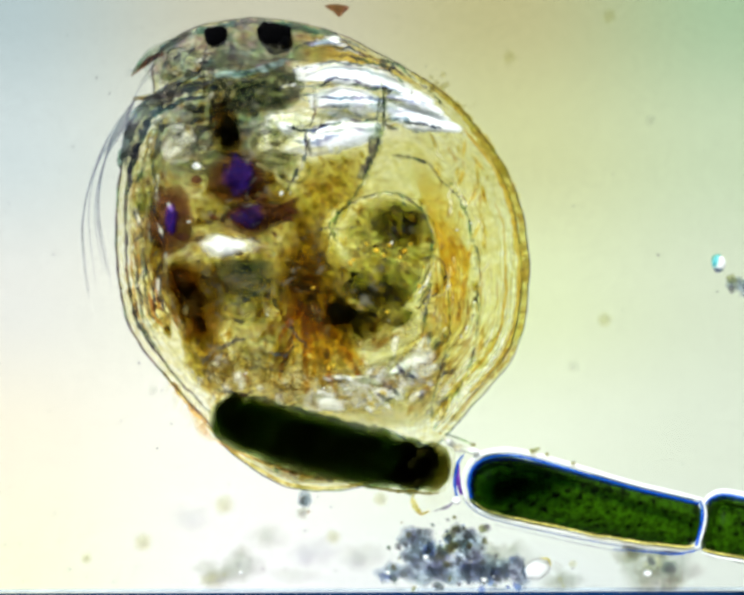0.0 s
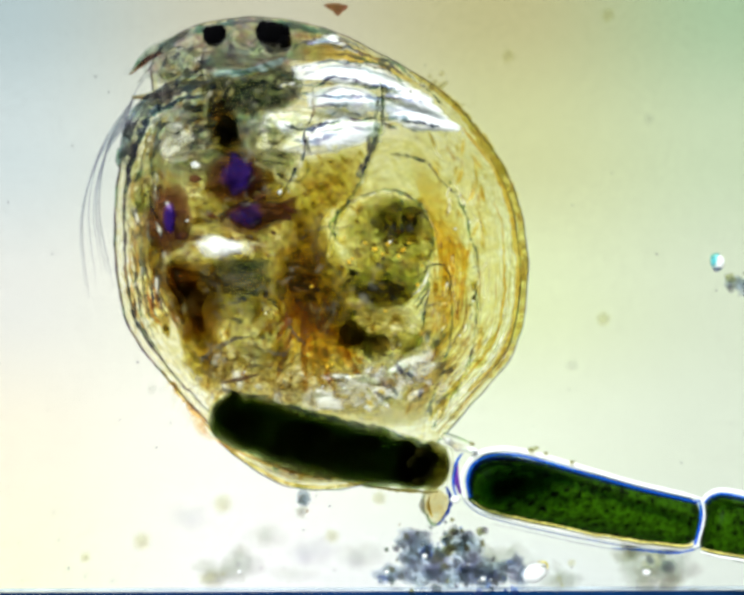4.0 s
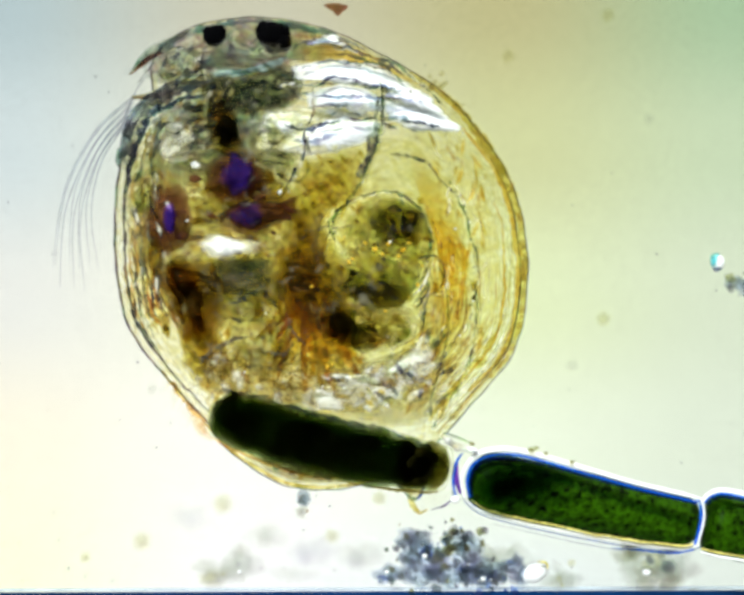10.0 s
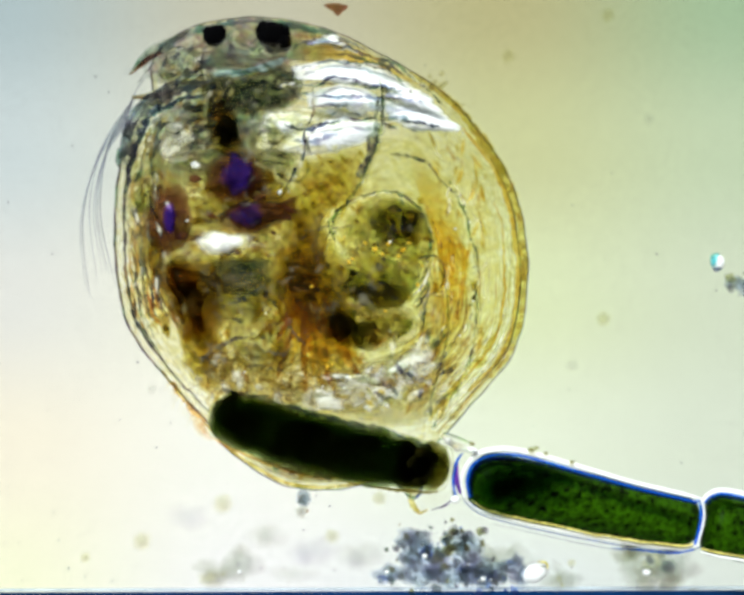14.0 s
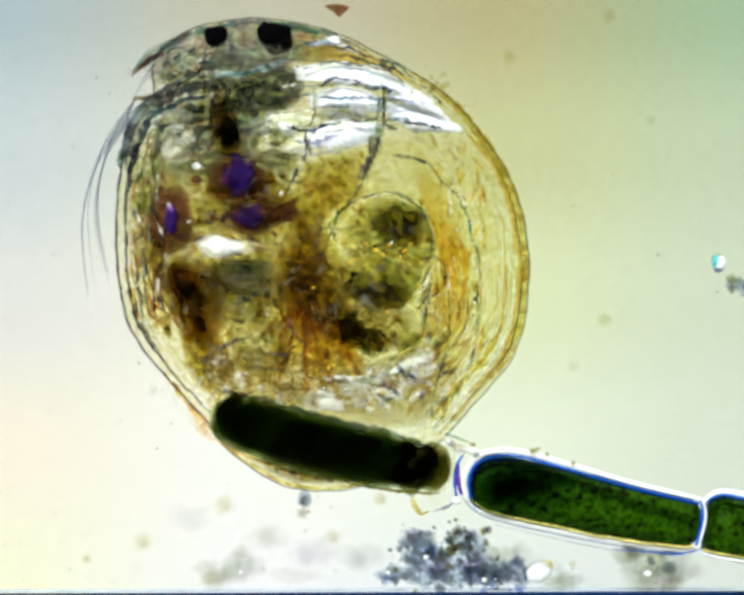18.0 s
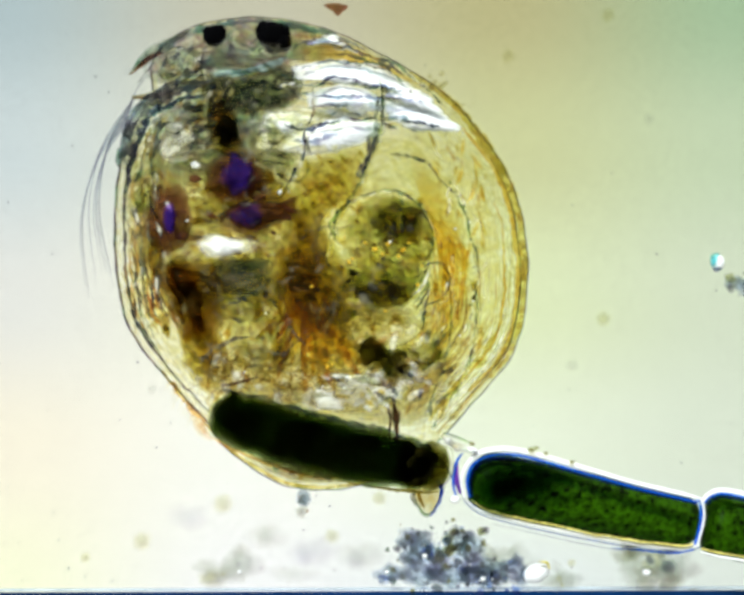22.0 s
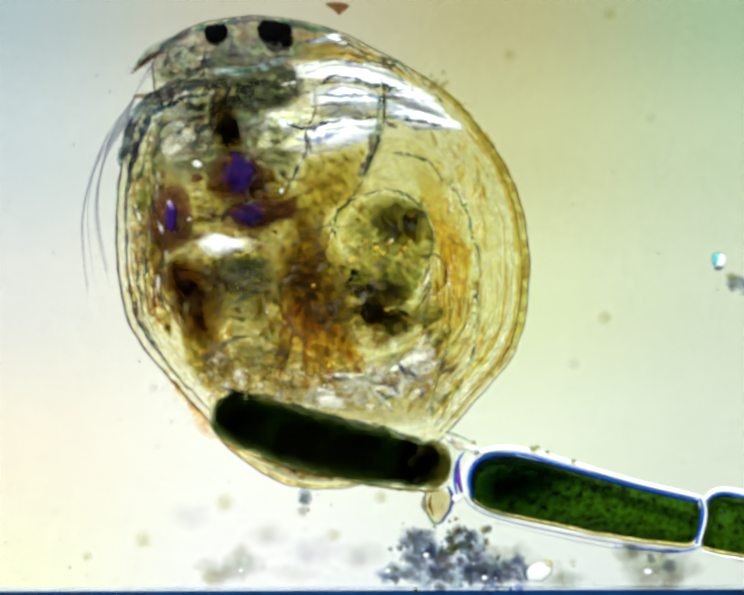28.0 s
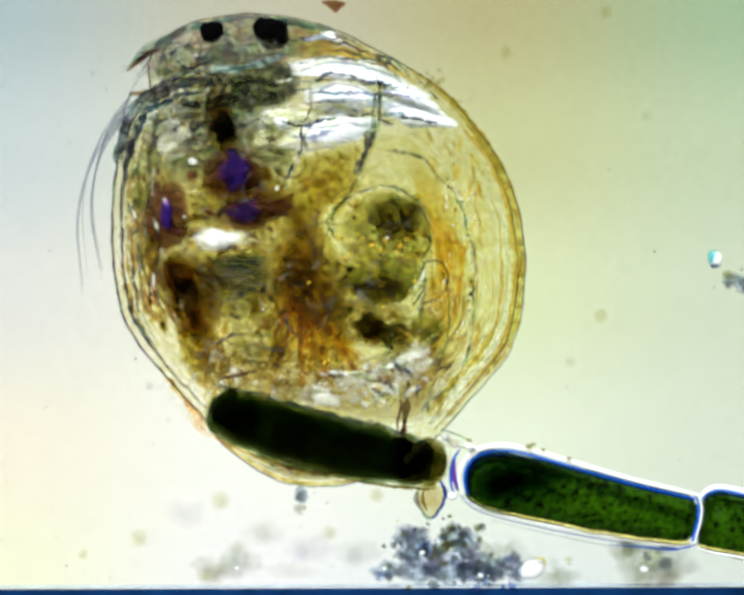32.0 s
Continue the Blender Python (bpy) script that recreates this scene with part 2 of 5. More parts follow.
M_EDGE = tissue("cover_glass_highlight", (0.85, 0.95, 1.0), (0.7, 0.85, 1.0), 40, 8, (0.5, 0.7), (0.8, 0.9, 1.0), bump=0.1)

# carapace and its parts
M_VALVE = tissue("carapace", (1.0, 1.0, 0.95), (0.90, 0.88, 0.66), 100, 20, (0.0, 0.004), (0.7, 0.65, 0.45), sharp=0.10, sides=1, crease_shade=0.12, crease_scale=30, glint=0.16, glint_scale=85, hue=0.2, emboss=0.9, emboss_scale=75)
M_VALVE_LOW = tissue("carapace_underside", (1.0, 1.0, 0.94), (0.97, 0.94, 0.78), 90, 16, (0.0, 0.01), (0.7, 0.65, 0.45), sharp=0.08, sides=1, streak=3, angle=70, hue=0.12, emboss=0.25)
M_RIM = tissue("carapace_margin", (0.32, 0.32, 0.26), (0.02, 0.02, 0.03), 60, 22, (0.0, 0.03), (0.2, 0.2, 0.18), sharp=0.1, hue=0.6, soft=0.7)
M_RIM_GOLD = tissue("golden_margin", (1.0, 0.93, 0.52), (0.55, 0.42, 0.08), 60, 14, (0.0, 0.05), (0.5, 0.36, 0.08), sharp=0.1, emboss=0.6, ragged=0.6)
M_GOLD = tissue("golden_body_tissue", (1.0, 1.0, 0.76), (0.93, 0.88, 0.38), 70, 14, (0.06, 0.06), (0.85, 0.79, 0.32), sharp=0.09, soft=0.6, crease_shade=0.2, crease_scale=26, dim=0.5, emboss=0.5)
M_YELLOW_GUT = tissue("yellow_gut_wall", (0.84, 0.72, 0.15), (0.28, 0.19, 0.015), 60, 14, (0.14, 0.14), (0.52, 0.41, 0.06), sharp=0.10, soft=1.1, crease_shade=0.2, crease_scale=14, dim=0.35, emboss=0.6)
M_VISCERA = tissue("dark_mottled_viscera", (1.0, 0.97, 0.70), (0.28, 0.22, 0.05), 70, 18, (0.2, 0.16), (0.72, 0.58, 0.24), sharp=0.10, soft=1.2, crease_shade=0.4, crease_scale=34, glint=0.35, glint_scale=70, streak=1.5, angle=75, hue=0.6, dim=0.1, emboss=0.7)
M_ORANGE = tissue("orange_tissue", (1.0, 0.95, 0.48), (0.84, 0.54, 0.08), 60, 14, (0.16, 0.1), (0.98, 0.74, 0.18), streak=9, angle=82, sharp=0.10, soft=1.3, crease_shade=0.2, crease_scale=24, dim=0.5, emboss=0.6)
M_BROWN = tissue("brown_gut_wall", (0.84, 0.66, 0.14), (0.19, 0.12, 0.007), 70, 16, (0.16, 0.12), (0.32, 0.18, 0.02), sharp=0.10, soft=0.9, crease_shade=0.4, crease_scale=26, dim=0.15, emboss=0.6)
M_OLIVE = tissue("olive_tissue", (1.0, 0.97, 0.46), (0.20, 0.19, 0.02), 80, 20, (0.24, 0.2), (0.40, 0.36, 0.07), sharp=0.10, soft=1.3, crease_shade=0.6, crease_scale=40, glint=0.5, glint_scale=90, hue=0.5, dim=0.1, emboss=0.7)
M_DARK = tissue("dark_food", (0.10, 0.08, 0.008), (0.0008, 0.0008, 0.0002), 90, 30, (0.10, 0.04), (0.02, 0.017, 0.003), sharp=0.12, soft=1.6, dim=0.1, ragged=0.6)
M_DARKBROWN = tissue("dark_brown_tissue", (0.56, 0.35, 0.08), (0.022, 0.013, 0.002), 60, 15, (0.14, 0.1), (0.13, 0.07, 0.01), streak=3, angle=78, sharp=0.10, soft=1.0, crease_shade=0.3, crease_scale=24, dim=0.08, emboss=0.6, ragged=0.5)
M_GREY = tissue("grey_head_tissue", (0.32, 0.34, 0.21), (0.012, 0.016, 0.008), 90, 18, (0.22, 0.2), (0.2, 0.22, 0.14), sharp=0.09, soft=0.7, crease_shade=0.4, crease_scale=30, glint=0.1, hue=0.4, dim=0.2, emboss=0.8)
M_BLACK = solid("eye_pigment", (0.0012, 0.0012, 0.002), (0.0006, 0.0006, 0.0006), 70, 0.9)
M_PURPLE = tissue("violet_pigment", (0.34, 0.12, 0.85), (0.03, 0.008, 0.18), 44, 22, (0.15, 0.15), (0.12, 0.05, 0.52), sharp=0.12, bump=0.0, soft=2.3, hue=0.4, dim=0.3, ragged=0.45)
M_COOL = tissue("cool_grey_tissue", (0.94, 0.97, 0.90), (0.14, 0.16, 0.14), 90, 20, (0.22, 0.22), (0.50, 0.55, 0.52), streak=2, angle=130, sharp=0.09, soft=0.8, crease_shade=0.6, crease_scale=30, glint=0.5, glint_scale=80, hue=0.7, dim=0.12, ragged=0.5, emboss=0.8)
M_COOLPALE = tissue("pale_head_tissue", (0.8, 0.8, 0.8), (0.24, 0.25, 0.25), 80, 20, (0.12, 0.12), (0.6, 0.62, 0.62), sharp=0.09, soft=0.6, crease_shade=0.6, crease_scale=26, hue=0.7, dim=0.3, emboss=0.7)
M_LILAC = tissue("lilac_and_teal_edge", (0.80, 0.72, 0.92), (0.16, 0.28, 0.30), 60, 20, (0.0, 0.05), (0.4, 0.4, 0.5), sharp=0.09, soft=0.9, hue=0.6, crease_shade=0.4)
M_MAROON = tissue("maroon_tissue", (0.40, 0.22, 0.12), (0.04, 0.010, 0.014), 80, 18, (0.32, 0.32), (0.24, 0.1, 0.05), sharp=0.09, soft=0.9, streak=2, angle=85, crease_shade=0.4, dim=0.12, emboss=0.5, ragged=0.5)
M_WHITE = tissue("white_muscle", (1.0, 1.0, 1.0), (0.72, 0.86, 0.94), 40, 16, (1.0, 0.9), (1.0, 1.0, 1.0), streak=4, angle=-8, sharp=0.12, bump=0.0, soft=0.6, balance=0.6, dim=0.97, crease_shade=0.25, crease_scale=24, hue=0.12, ragged=0.4, emboss=0.5, emboss_scale=40)
# White streaks in the base colour draw the glistening; there is no gloss.
M_GLINT = tissue("painted_glint_tissue", (1.0, 1.0, 0.92), (0.62, 0.66, 0.50), 60, 30, (1.0, 0.05), (1.0, 1.0, 0.95), streak=3, angle=-8, sharp=0.09, bump=0.0, soft=1.2, hue=0.5, dim=0.9, crease_shade=0.5, crease_scale=30, ragged=0.9, emboss=0.9, emboss_scale=70)
M_TIP = tissue("tail_tip_tissue", (1.0, 0.95, 0.66), (0.62, 0.44, 0.12), 40, 18, (0.2, 0.05), (1.0, 0.95, 0.75), sharp=0.12, soft=0.5, hue=0.2, bump=0.0, dim=0.9)
M_FLAKE = tissue("amber_film", (1.0, 0.93, 0.58), (0.56, 0.42, 0.10), 60, 30, (0.10, 0.0), (0.85, 0.75, 0.36), sharp=0.1, bump=0.0, soft=1.3, hue=0.5, ragged=0.7)
M_FOLD = tissue("pale_cyan_fold", (0.9, 1.0, 0.98), (0.20, 0.36, 0.36), 80, 40, (0.22, 0.0), (0.6, 0.8, 0.76), sharp=0.09, bump=0.0, soft=1.1, hue=0.5, ragged=0.8, emboss=0.9, emboss_scale=80)
M_FOOD = tissue("mottled_food", (0.55, 0.48, 0.10), (0.006, 0.006, 0.001), 90, 26, (0.12, 0.06), (0.12, 0.10, 0.02), sharp=0.12, soft=1.0, dim=0.1, ragged=0.5, emboss=0.7, crease_shade=0.3)
M_WRINKLE = tissue("pale_wrinkle", (1.0, 1.0, 0.95), (0.60, 0.62, 0.48), 60, 30, (0.36, 0.0), (1.0, 1.0, 0.95), sharp=0.1, bump=0.0, soft=1.4, hue=0.6, dim=0.9, ragged=0.6)
M_RUMP = tissue("reddish_tail_tissue", (1.0, 1.0, 0.86), (0.80, 0.58, 0.28), 80, 20, (0.2, 0.05), (0.95, 0.8, 0.5), streak=5, angle=85, sharp=0.09, soft=0.8, crease_shade=0.5, crease_scale=26, hue=0.5, emboss=0.8, ragged=0.4)
M_LIP = tissue("lip_gleam", (1.0, 1.0, 0.96), (0.80, 0.86, 0.74), 45, 16, (1.0, 0.75), (1.0, 1.0, 0.96), streak=1.5, angle=-8, sharp=0.12, bump=0.0, soft=1.6, hue=0.4, dim=0.9, crease_shade=0.2, ragged=0.35)
M_RUST_RIM = tissue("orange_brown_rim", (1.0, 0.78, 0.40), (0.42, 0.18, 0.04), 60, 20, (0.0, 0.05), (0.6, 0.35, 0.12), sharp=0.1, soft=0.8, hue=0.4, ragged=0.4)
M_LOBE = tissue("grey_green_lobe", (1.0, 0.99, 0.78), (0.36, 0.32, 0.13), 90, 16, (0.3, 0.16), (0.8, 0.76, 0.48), streak=2, angle=30, sharp=0.08, soft=0.8, crease_shade=0.6, crease_scale=26, glint=0.5, glint_scale=60, ragged=0.8, dim=0.12, emboss=0.8)
M_BEIGE = tissue("beige_filter_comb", (1.0, 1.0, 0.92), (0.8, 0.7, 0.42), 100, 18, (0.45, 0.15), (1.0, 0.98, 0.8), streak=2, angle=82, sharp=0.08, soft=0.6, crease_shade=0.6, crease_scale=30, glint=0.6, glint_scale=80, dim=0.40, emboss=0.8)
M_LINE = tissue("teal_membrane_edge", (0.80, 0.82, 0.66), (0.02, 0.045, 0.05), 60, 40, (0.0, 0.03), (0.1, 0.13, 0.12), sharp=0.09, hue=0.7, soft=0.9, ragged=0.7)
M_FIBRE = tissue("brown_fibre", (1.0, 0.93, 0.66), (0.58, 0.44, 0.18), 60, 26, (0.0, 0.05), (0.4, 0.3, 0.15), sharp=0.1, hue=0.5)
M_TEAL = tissue("teal_strand", (0.66, 0.70, 0.68), (0.12, 0.15, 0.20), 50, 22, (0.0, 0.05), (0.2, 0.25, 0.4), sharp=0.1, hue=0.4, soft=1.2, ragged=0.6)
M_FIBRE_PALE = tissue("pale_fibre", (1.0, 1.0, 0.90), (0.85, 0.82, 0.6), 60, 20, (0.32, 0.0), (1.0, 0.98, 0.82), sharp=0.1, ragged=0.6)
M_HAIR = tissue("grey_bristle", (0.66, 0.68, 0.74), (0.42, 0.44, 0.52), 60, 20, (0.0, 0.05), (0.4, 0.4, 0.45), sharp=0.1, soft=0.7, hue=0.2)
M_ROSTRUM = tissue("rust_and_teal_beak", (0.30, 0.22, 0.14), (0.06, 0.07, 0.06), 60, 22, (0.2, 0.4), (0.25, 0.1, 0.05), sharp=0.2)
M_SPARK = tissue("amber_granule", (1.0, 0.85, 0.2), (0.95, 0.5, 0.05), 80, 30, (0.95, 0.6), (1.0, 0.66, 0.06), rough=0.3, soft=0.8, hue=0.0)
M_GLEAM = tissue("pale_granule", (1.0, 1.0, 1.0), (0.9, 0.95, 0.9), 60, 20, (0.8, 0.95), (0.95, 0.97, 0.95), rough=0.2)

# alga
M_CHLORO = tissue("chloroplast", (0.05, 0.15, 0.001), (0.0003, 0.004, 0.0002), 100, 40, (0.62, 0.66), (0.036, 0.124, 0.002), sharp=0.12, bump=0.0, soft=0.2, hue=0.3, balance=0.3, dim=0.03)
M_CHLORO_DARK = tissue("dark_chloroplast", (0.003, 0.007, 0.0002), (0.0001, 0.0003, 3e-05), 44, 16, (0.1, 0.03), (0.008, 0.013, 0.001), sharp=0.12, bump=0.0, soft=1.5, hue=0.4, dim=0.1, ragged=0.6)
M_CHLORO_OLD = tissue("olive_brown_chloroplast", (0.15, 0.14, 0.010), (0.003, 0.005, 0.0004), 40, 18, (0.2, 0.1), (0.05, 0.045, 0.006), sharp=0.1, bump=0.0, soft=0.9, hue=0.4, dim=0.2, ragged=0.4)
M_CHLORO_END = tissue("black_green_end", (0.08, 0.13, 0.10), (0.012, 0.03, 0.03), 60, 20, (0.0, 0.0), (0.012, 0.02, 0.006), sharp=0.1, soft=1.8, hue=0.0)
M_WALL = tissue("algal_cell_wall", (0.99, 0.99, 1.0), (0.94, 0.97, 1.0), 40, 9, (0.12, 0.08), (0.96, 0.98, 1.0), sharp=0.2, bump=0.1, soft=1.0)
M_WALL_DULL = tissue("dull_cell_wall", (0.80, 0.80, 0.55), (0.45, 0.45, 0.26), 60, 12, (0.0, 0.01), (0.5, 0.5, 0.4), sharp=0.1, soft=1.0)
# Navy, blue and yellow paint the colour fringes that the optics give edges.
M_NAVY = tissue("navy_fringe", (0.02, 0.09, 0.60), (0.002, 0.008, 0.16), 50, 16, (0.02, 0.15), (0.01, 0.08, 0.7), sharp=0.1, hue=0.0)
M_BLUE = tissue("blue_fringe", (0.08, 0.34, 1.0), (0.02, 0.10, 0.85), 50, 16, (0.25, 0.5), (0.02, 0.22, 1.0), sharp=0.1, hue=0.0, soft=0.5)
M_YELLOW = tissue("yellow_fringe", (1.0, 0.95, 0.35), (0.95, 0.75, 0.10), 110, 30, (0.95, 0.6), (1.0, 0.88, 0.25), sharp=0.1, soft=0.6, hue=0.0)

# loose matter
M_GRAIN = [tissue("grain_grey", (0.50, 0.53, 0.52), (0.10, 0.12, 0.14), 90, 25, (0.06, 0.15), (0.4, 0.42, 0.4), sharp=0.1, soft=1.5, hue=0.3),
           tissue("grain_blue", (0.50, 0.60, 0.92), (0.10, 0.15, 0.42), 90, 25, (0.06, 0.15), (0.2, 0.3, 0.65), sharp=0.1, soft=1.5, hue=0.3),
           tissue("grain_olive", (0.60, 0.58, 0.32), (0.24, 0.22, 0.10), 90, 25, (0.06, 0.15), (0.35, 0.33, 0.15), sharp=0.1, soft=1.5, hue=0.3),
           tissue("grain_brown", (0.55, 0.38, 0.22), (0.20, 0.10, 0.06), 90, 25, (0.06, 0.15), (0.35, 0.2, 0.1), sharp=0.1, soft=1.5, hue=0.3)]
M_HAZE = [tissue("haze_grey", (0.96, 0.96, 0.95), (0.78, 0.78, 0.75), 40, 10, (0.02, 0.08), (0.6, 0.6, 0.6), sharp=0.2, soft=2.6),
          tissue("haze_olive", (0.95, 0.94, 0.82), (0.66, 0.64, 0.44), 40, 10, (0.02, 0.08), (0.5, 0.5, 0.3), sharp=0.2, soft=2.8),
          tissue("haze_lilac", (0.96, 0.95, 0.97), (0.80, 0.79, 0.84), 40, 10, (0.02, 0.08), (0.6, 0.6, 0.7), sharp=0.2, soft=2.6)]
M_RUSTY = tissue("orange_fringe", (1.0, 0.90, 0.66), (0.80, 0.48, 0.22), 60, 18, (0.0, 0.02), (0.5, 0.3, 0.1), sharp=0.09, soft=0.9)
M_RUST = tissue("rust_flake", (0.42, 0.20, 0.10), (0.20, 0.07, 0.04), 60, 18, (0.0, 0.05), (0.3, 0.1, 0.06), sharp=0.1, soft=0.4)
M_SMUDGE = tissue("grey_blue_smudge", (0.80, 0.85, 0.96), (0.05, 0.07, 0.11), 44, 15, (0.05, 0.02), (0.5, 0.55, 0.7), sharp=0.13, soft=1.2, glint=0.6, glint_scale=60, hue=0.22, dim=0.1, ragged=0.7, emboss=0.6)
M_SMUDGE_PALE = tissue("pale_smudge", (0.97, 0.97, 0.97), (0.24, 0.23, 0.18), 14, 8, (0.0, 0.02), (0.5, 0.5, 0.55), sharp=0.16, soft=1.6, hue=0.3)
# Opaque white for bright grains; it also paints the algal walls' highlights.
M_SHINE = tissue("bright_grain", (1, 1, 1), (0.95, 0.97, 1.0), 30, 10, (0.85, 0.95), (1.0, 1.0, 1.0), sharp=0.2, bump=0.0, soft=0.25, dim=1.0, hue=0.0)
M_STRAND = tissue("slate_blue_strand", (0.42, 0.46, 0.60), (0.05, 0.07, 0.11), 50, 18, (0.0, 0.04), (0.2, 0.25, 0.4), sharp=0.12, hue=0.5, soft=0.9, ragged=0.3)
M_SKIN = tissue("clear_globule_skin", (0.78, 0.80, 0.70), (0.10, 0.13, 0.12), 40, 14, (0.0, 0.03), (0.5, 0.55, 0.5), sharp=0.14, hue=0.5, soft=2.2)
M_SEAM = tissue("tan_lobe_skin", (0.95, 0.84, 0.52), (0.34, 0.22, 0.06), 40, 14, (0.0, 0.03), (0.6, 0.5, 0.3), sharp=0.14, hue=0.3, soft=1.8)
M_CREAMY = tissue("cream_band", (1.0, 0.99, 0.84), (0.92, 0.86, 0.56), 60, 16, (0.10, 0.05), (0.98, 0.95, 0.72), streak=5, angle=84, sharp=0.1, bump=0.0, soft=0.8, hue=0.2, emboss=0.5)
M_AMBER_LINE = tissue("amber_streak", (1.0, 0.90, 0.46), (0.78, 0.52, 0.10), 50, 14, (0.0, 0.06), (0.8, 0.55, 0.12), streak=4, angle=82, sharp=0.12, soft=1.2, hue=0.2, ragged=0.6)
M_SPARKLE = tissue("crinkled_clear_tissue", (1.0, 1.0, 0.96), (0.46, 0.49, 0.34), 60, 26, (0.45, 0.0), (1.0, 1.0, 0.94), streak=2.2, angle=35, sharp=0.10, bump=0.0, soft=1.1, glint=0.85, glint_scale=55, hue=0.6, dim=0.7, ragged=0.5, emboss=0.9, emboss_scale=48)
M_CLEAR = tissue("clear_tip", (1.0, 1.0, 1.0), (1.0, 1.0, 0.90), 40, 14, (0.0, 0.04), (1.0, 1.0, 1.0), bump=0.0, hue=0.0)
M_SLATE = tissue("slate_tissue", (0.66, 0.68, 0.60), (0.10, 0.11, 0.09), 46, 14, (0.10, 0.04), (0.4, 0.42, 0.4), streak=2, angle=-8, sharp=0.12, bump=0.0, soft=1.0, hue=0.5, ragged=0.5, emboss=0.7)
M_TEALSHEEN = tissue("teal_sheen", (0.30, 0.85, 0.80), (0.10, 0.45, 0.60), 30, 10, (0.2, 0.2), (0.1, 0.6, 0.6), bump=0.0, soft=1.0, hue=0.0)

# ---- the setting ----
lamp = thing("illuminator", Vector((0, 0, -LAMP_DEPTH * U)), "round glowing field lens under the slide", "lamp", kind="structure",
             geo=([Vector((0, 0, -LAMP_DEPTH * U))] + [Vector((5 * U * math.cos(i * math.pi / 36), 5 * U * math.sin(i * math.pi / 36), -LAMP_DEPTH * U)) for i in range(72)],
                  [(0, 1 + i, 1 + (i + 1) % 72) for i in range(72)], [1.0] * 73), m=M_LAMP)


def slab(x0, x1, y0, y1, z0, z1, bevel=0.0):
    """A box in mm."""
    bm = bmesh.new()
    bmesh.ops.create_cube(bm, size=1, matrix=Matrix.Translation((U * (x0 + x1) / 2, U * (y0 + y1) / 2, U * (z0 + z1) / 2)) @ Matrix.Diagonal((U * (x1 - x0), U * (y1 - y0), U * (z1 - z0), 1)))
    if bevel:
        bmesh.ops.bevel(bm, geom=bm.edges[:], offset=bevel * U, segments=2, affect="EDGES")
    verts = [v.co.copy() for v in bm.verts]
    faces = [tuple(v.index for v in f.verts) for f in bm.faces]
    bm.free()
    return verts, faces, [1.0] * len(verts)


thing("glass_slide", Vector((0, 0, -1.0 * U)), "clear glass microscope slide", "slide", kind="structure", geo=slab(-13, 13, -13, 13, -1.0, -0.004, 0.02), m=M_SLIDE)
thing("water", Vector((0, 0, 0)), "thin film of clear pond water on the slide", "water", kind="structure", geo=slab(-3, 3, -0.304, 3, -0.003, -0.001), m=M_WATER)
# Strip added for the dark line along the bottom; no known part.
plate = thing("bottom_strip", P(784, 1250, 0), "dark blue strip with a straight edge along the bottom", "plate", kind="structure",
              geo=([P(-900, 1251.5, 0), P(2500, 1240.5, 0), P(2500, 2400, 0), P(-900, 2400, 0), P(-900, 1251.5, 0.02), P(2500, 1240.5, 0.02), P(2500, 2400, 0.02), P(-900, 2400, 0.02)],
                   [(0, 1, 2, 3), (7, 6, 5, 4), (0, 4, 5, 1), (1, 5, 6, 2), (2, 6, 7, 3), (3, 7, 4, 0)], [1.0] * 8), m=M_PLATE)
# A pale tube draws the bright line along the glass edge.
thing("cover_glass_highlight", P(784, 1243, 0), "pale blue strip painted as the cover glass edge's highlight", "glass edge", kind="structure", geo=tube([(-900, 1246.5), (784, 1241), (2500, 1235.5)], [3.2], 12, 6, 0.004), m=M_EDGE)

# ---- the water flea, lying on its side ----
flea = thing("water_flea", P(680, 560, 0), "round translucent golden water flea lying on its side", "water flea")
MID = 0.115
OUTLINE = [(345, 96), (400, 60), (470, 41), (545, 37), (625, 46), (705, 68), (785, 105), (860, 147), (935, 196), (1005, 272), (1062, 352), (1099, 452), (1112, 560),
           (1104, 665), (1083, 740), (1035, 806), (985, 862), (930, 925), (855, 985), (765, 1022), (680, 1033), (605, 1024), (545, 994), (482, 950), (432, 885), (362, 808),
           (300, 735), (262, 660), (245, 560), (243, 450), (254, 345), (285, 262), (320, 200), (318, 140)]
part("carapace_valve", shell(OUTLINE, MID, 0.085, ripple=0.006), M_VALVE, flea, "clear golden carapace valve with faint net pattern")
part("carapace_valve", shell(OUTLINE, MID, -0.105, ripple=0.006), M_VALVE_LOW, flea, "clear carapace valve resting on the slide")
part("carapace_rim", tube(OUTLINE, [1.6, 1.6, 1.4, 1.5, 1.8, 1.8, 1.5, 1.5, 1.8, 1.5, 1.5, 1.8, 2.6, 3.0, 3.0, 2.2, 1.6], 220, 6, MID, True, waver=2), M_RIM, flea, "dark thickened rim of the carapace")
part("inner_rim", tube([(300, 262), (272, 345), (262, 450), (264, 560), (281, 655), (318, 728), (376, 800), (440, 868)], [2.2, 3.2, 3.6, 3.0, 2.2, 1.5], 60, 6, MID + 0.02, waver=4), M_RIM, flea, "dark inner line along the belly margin")
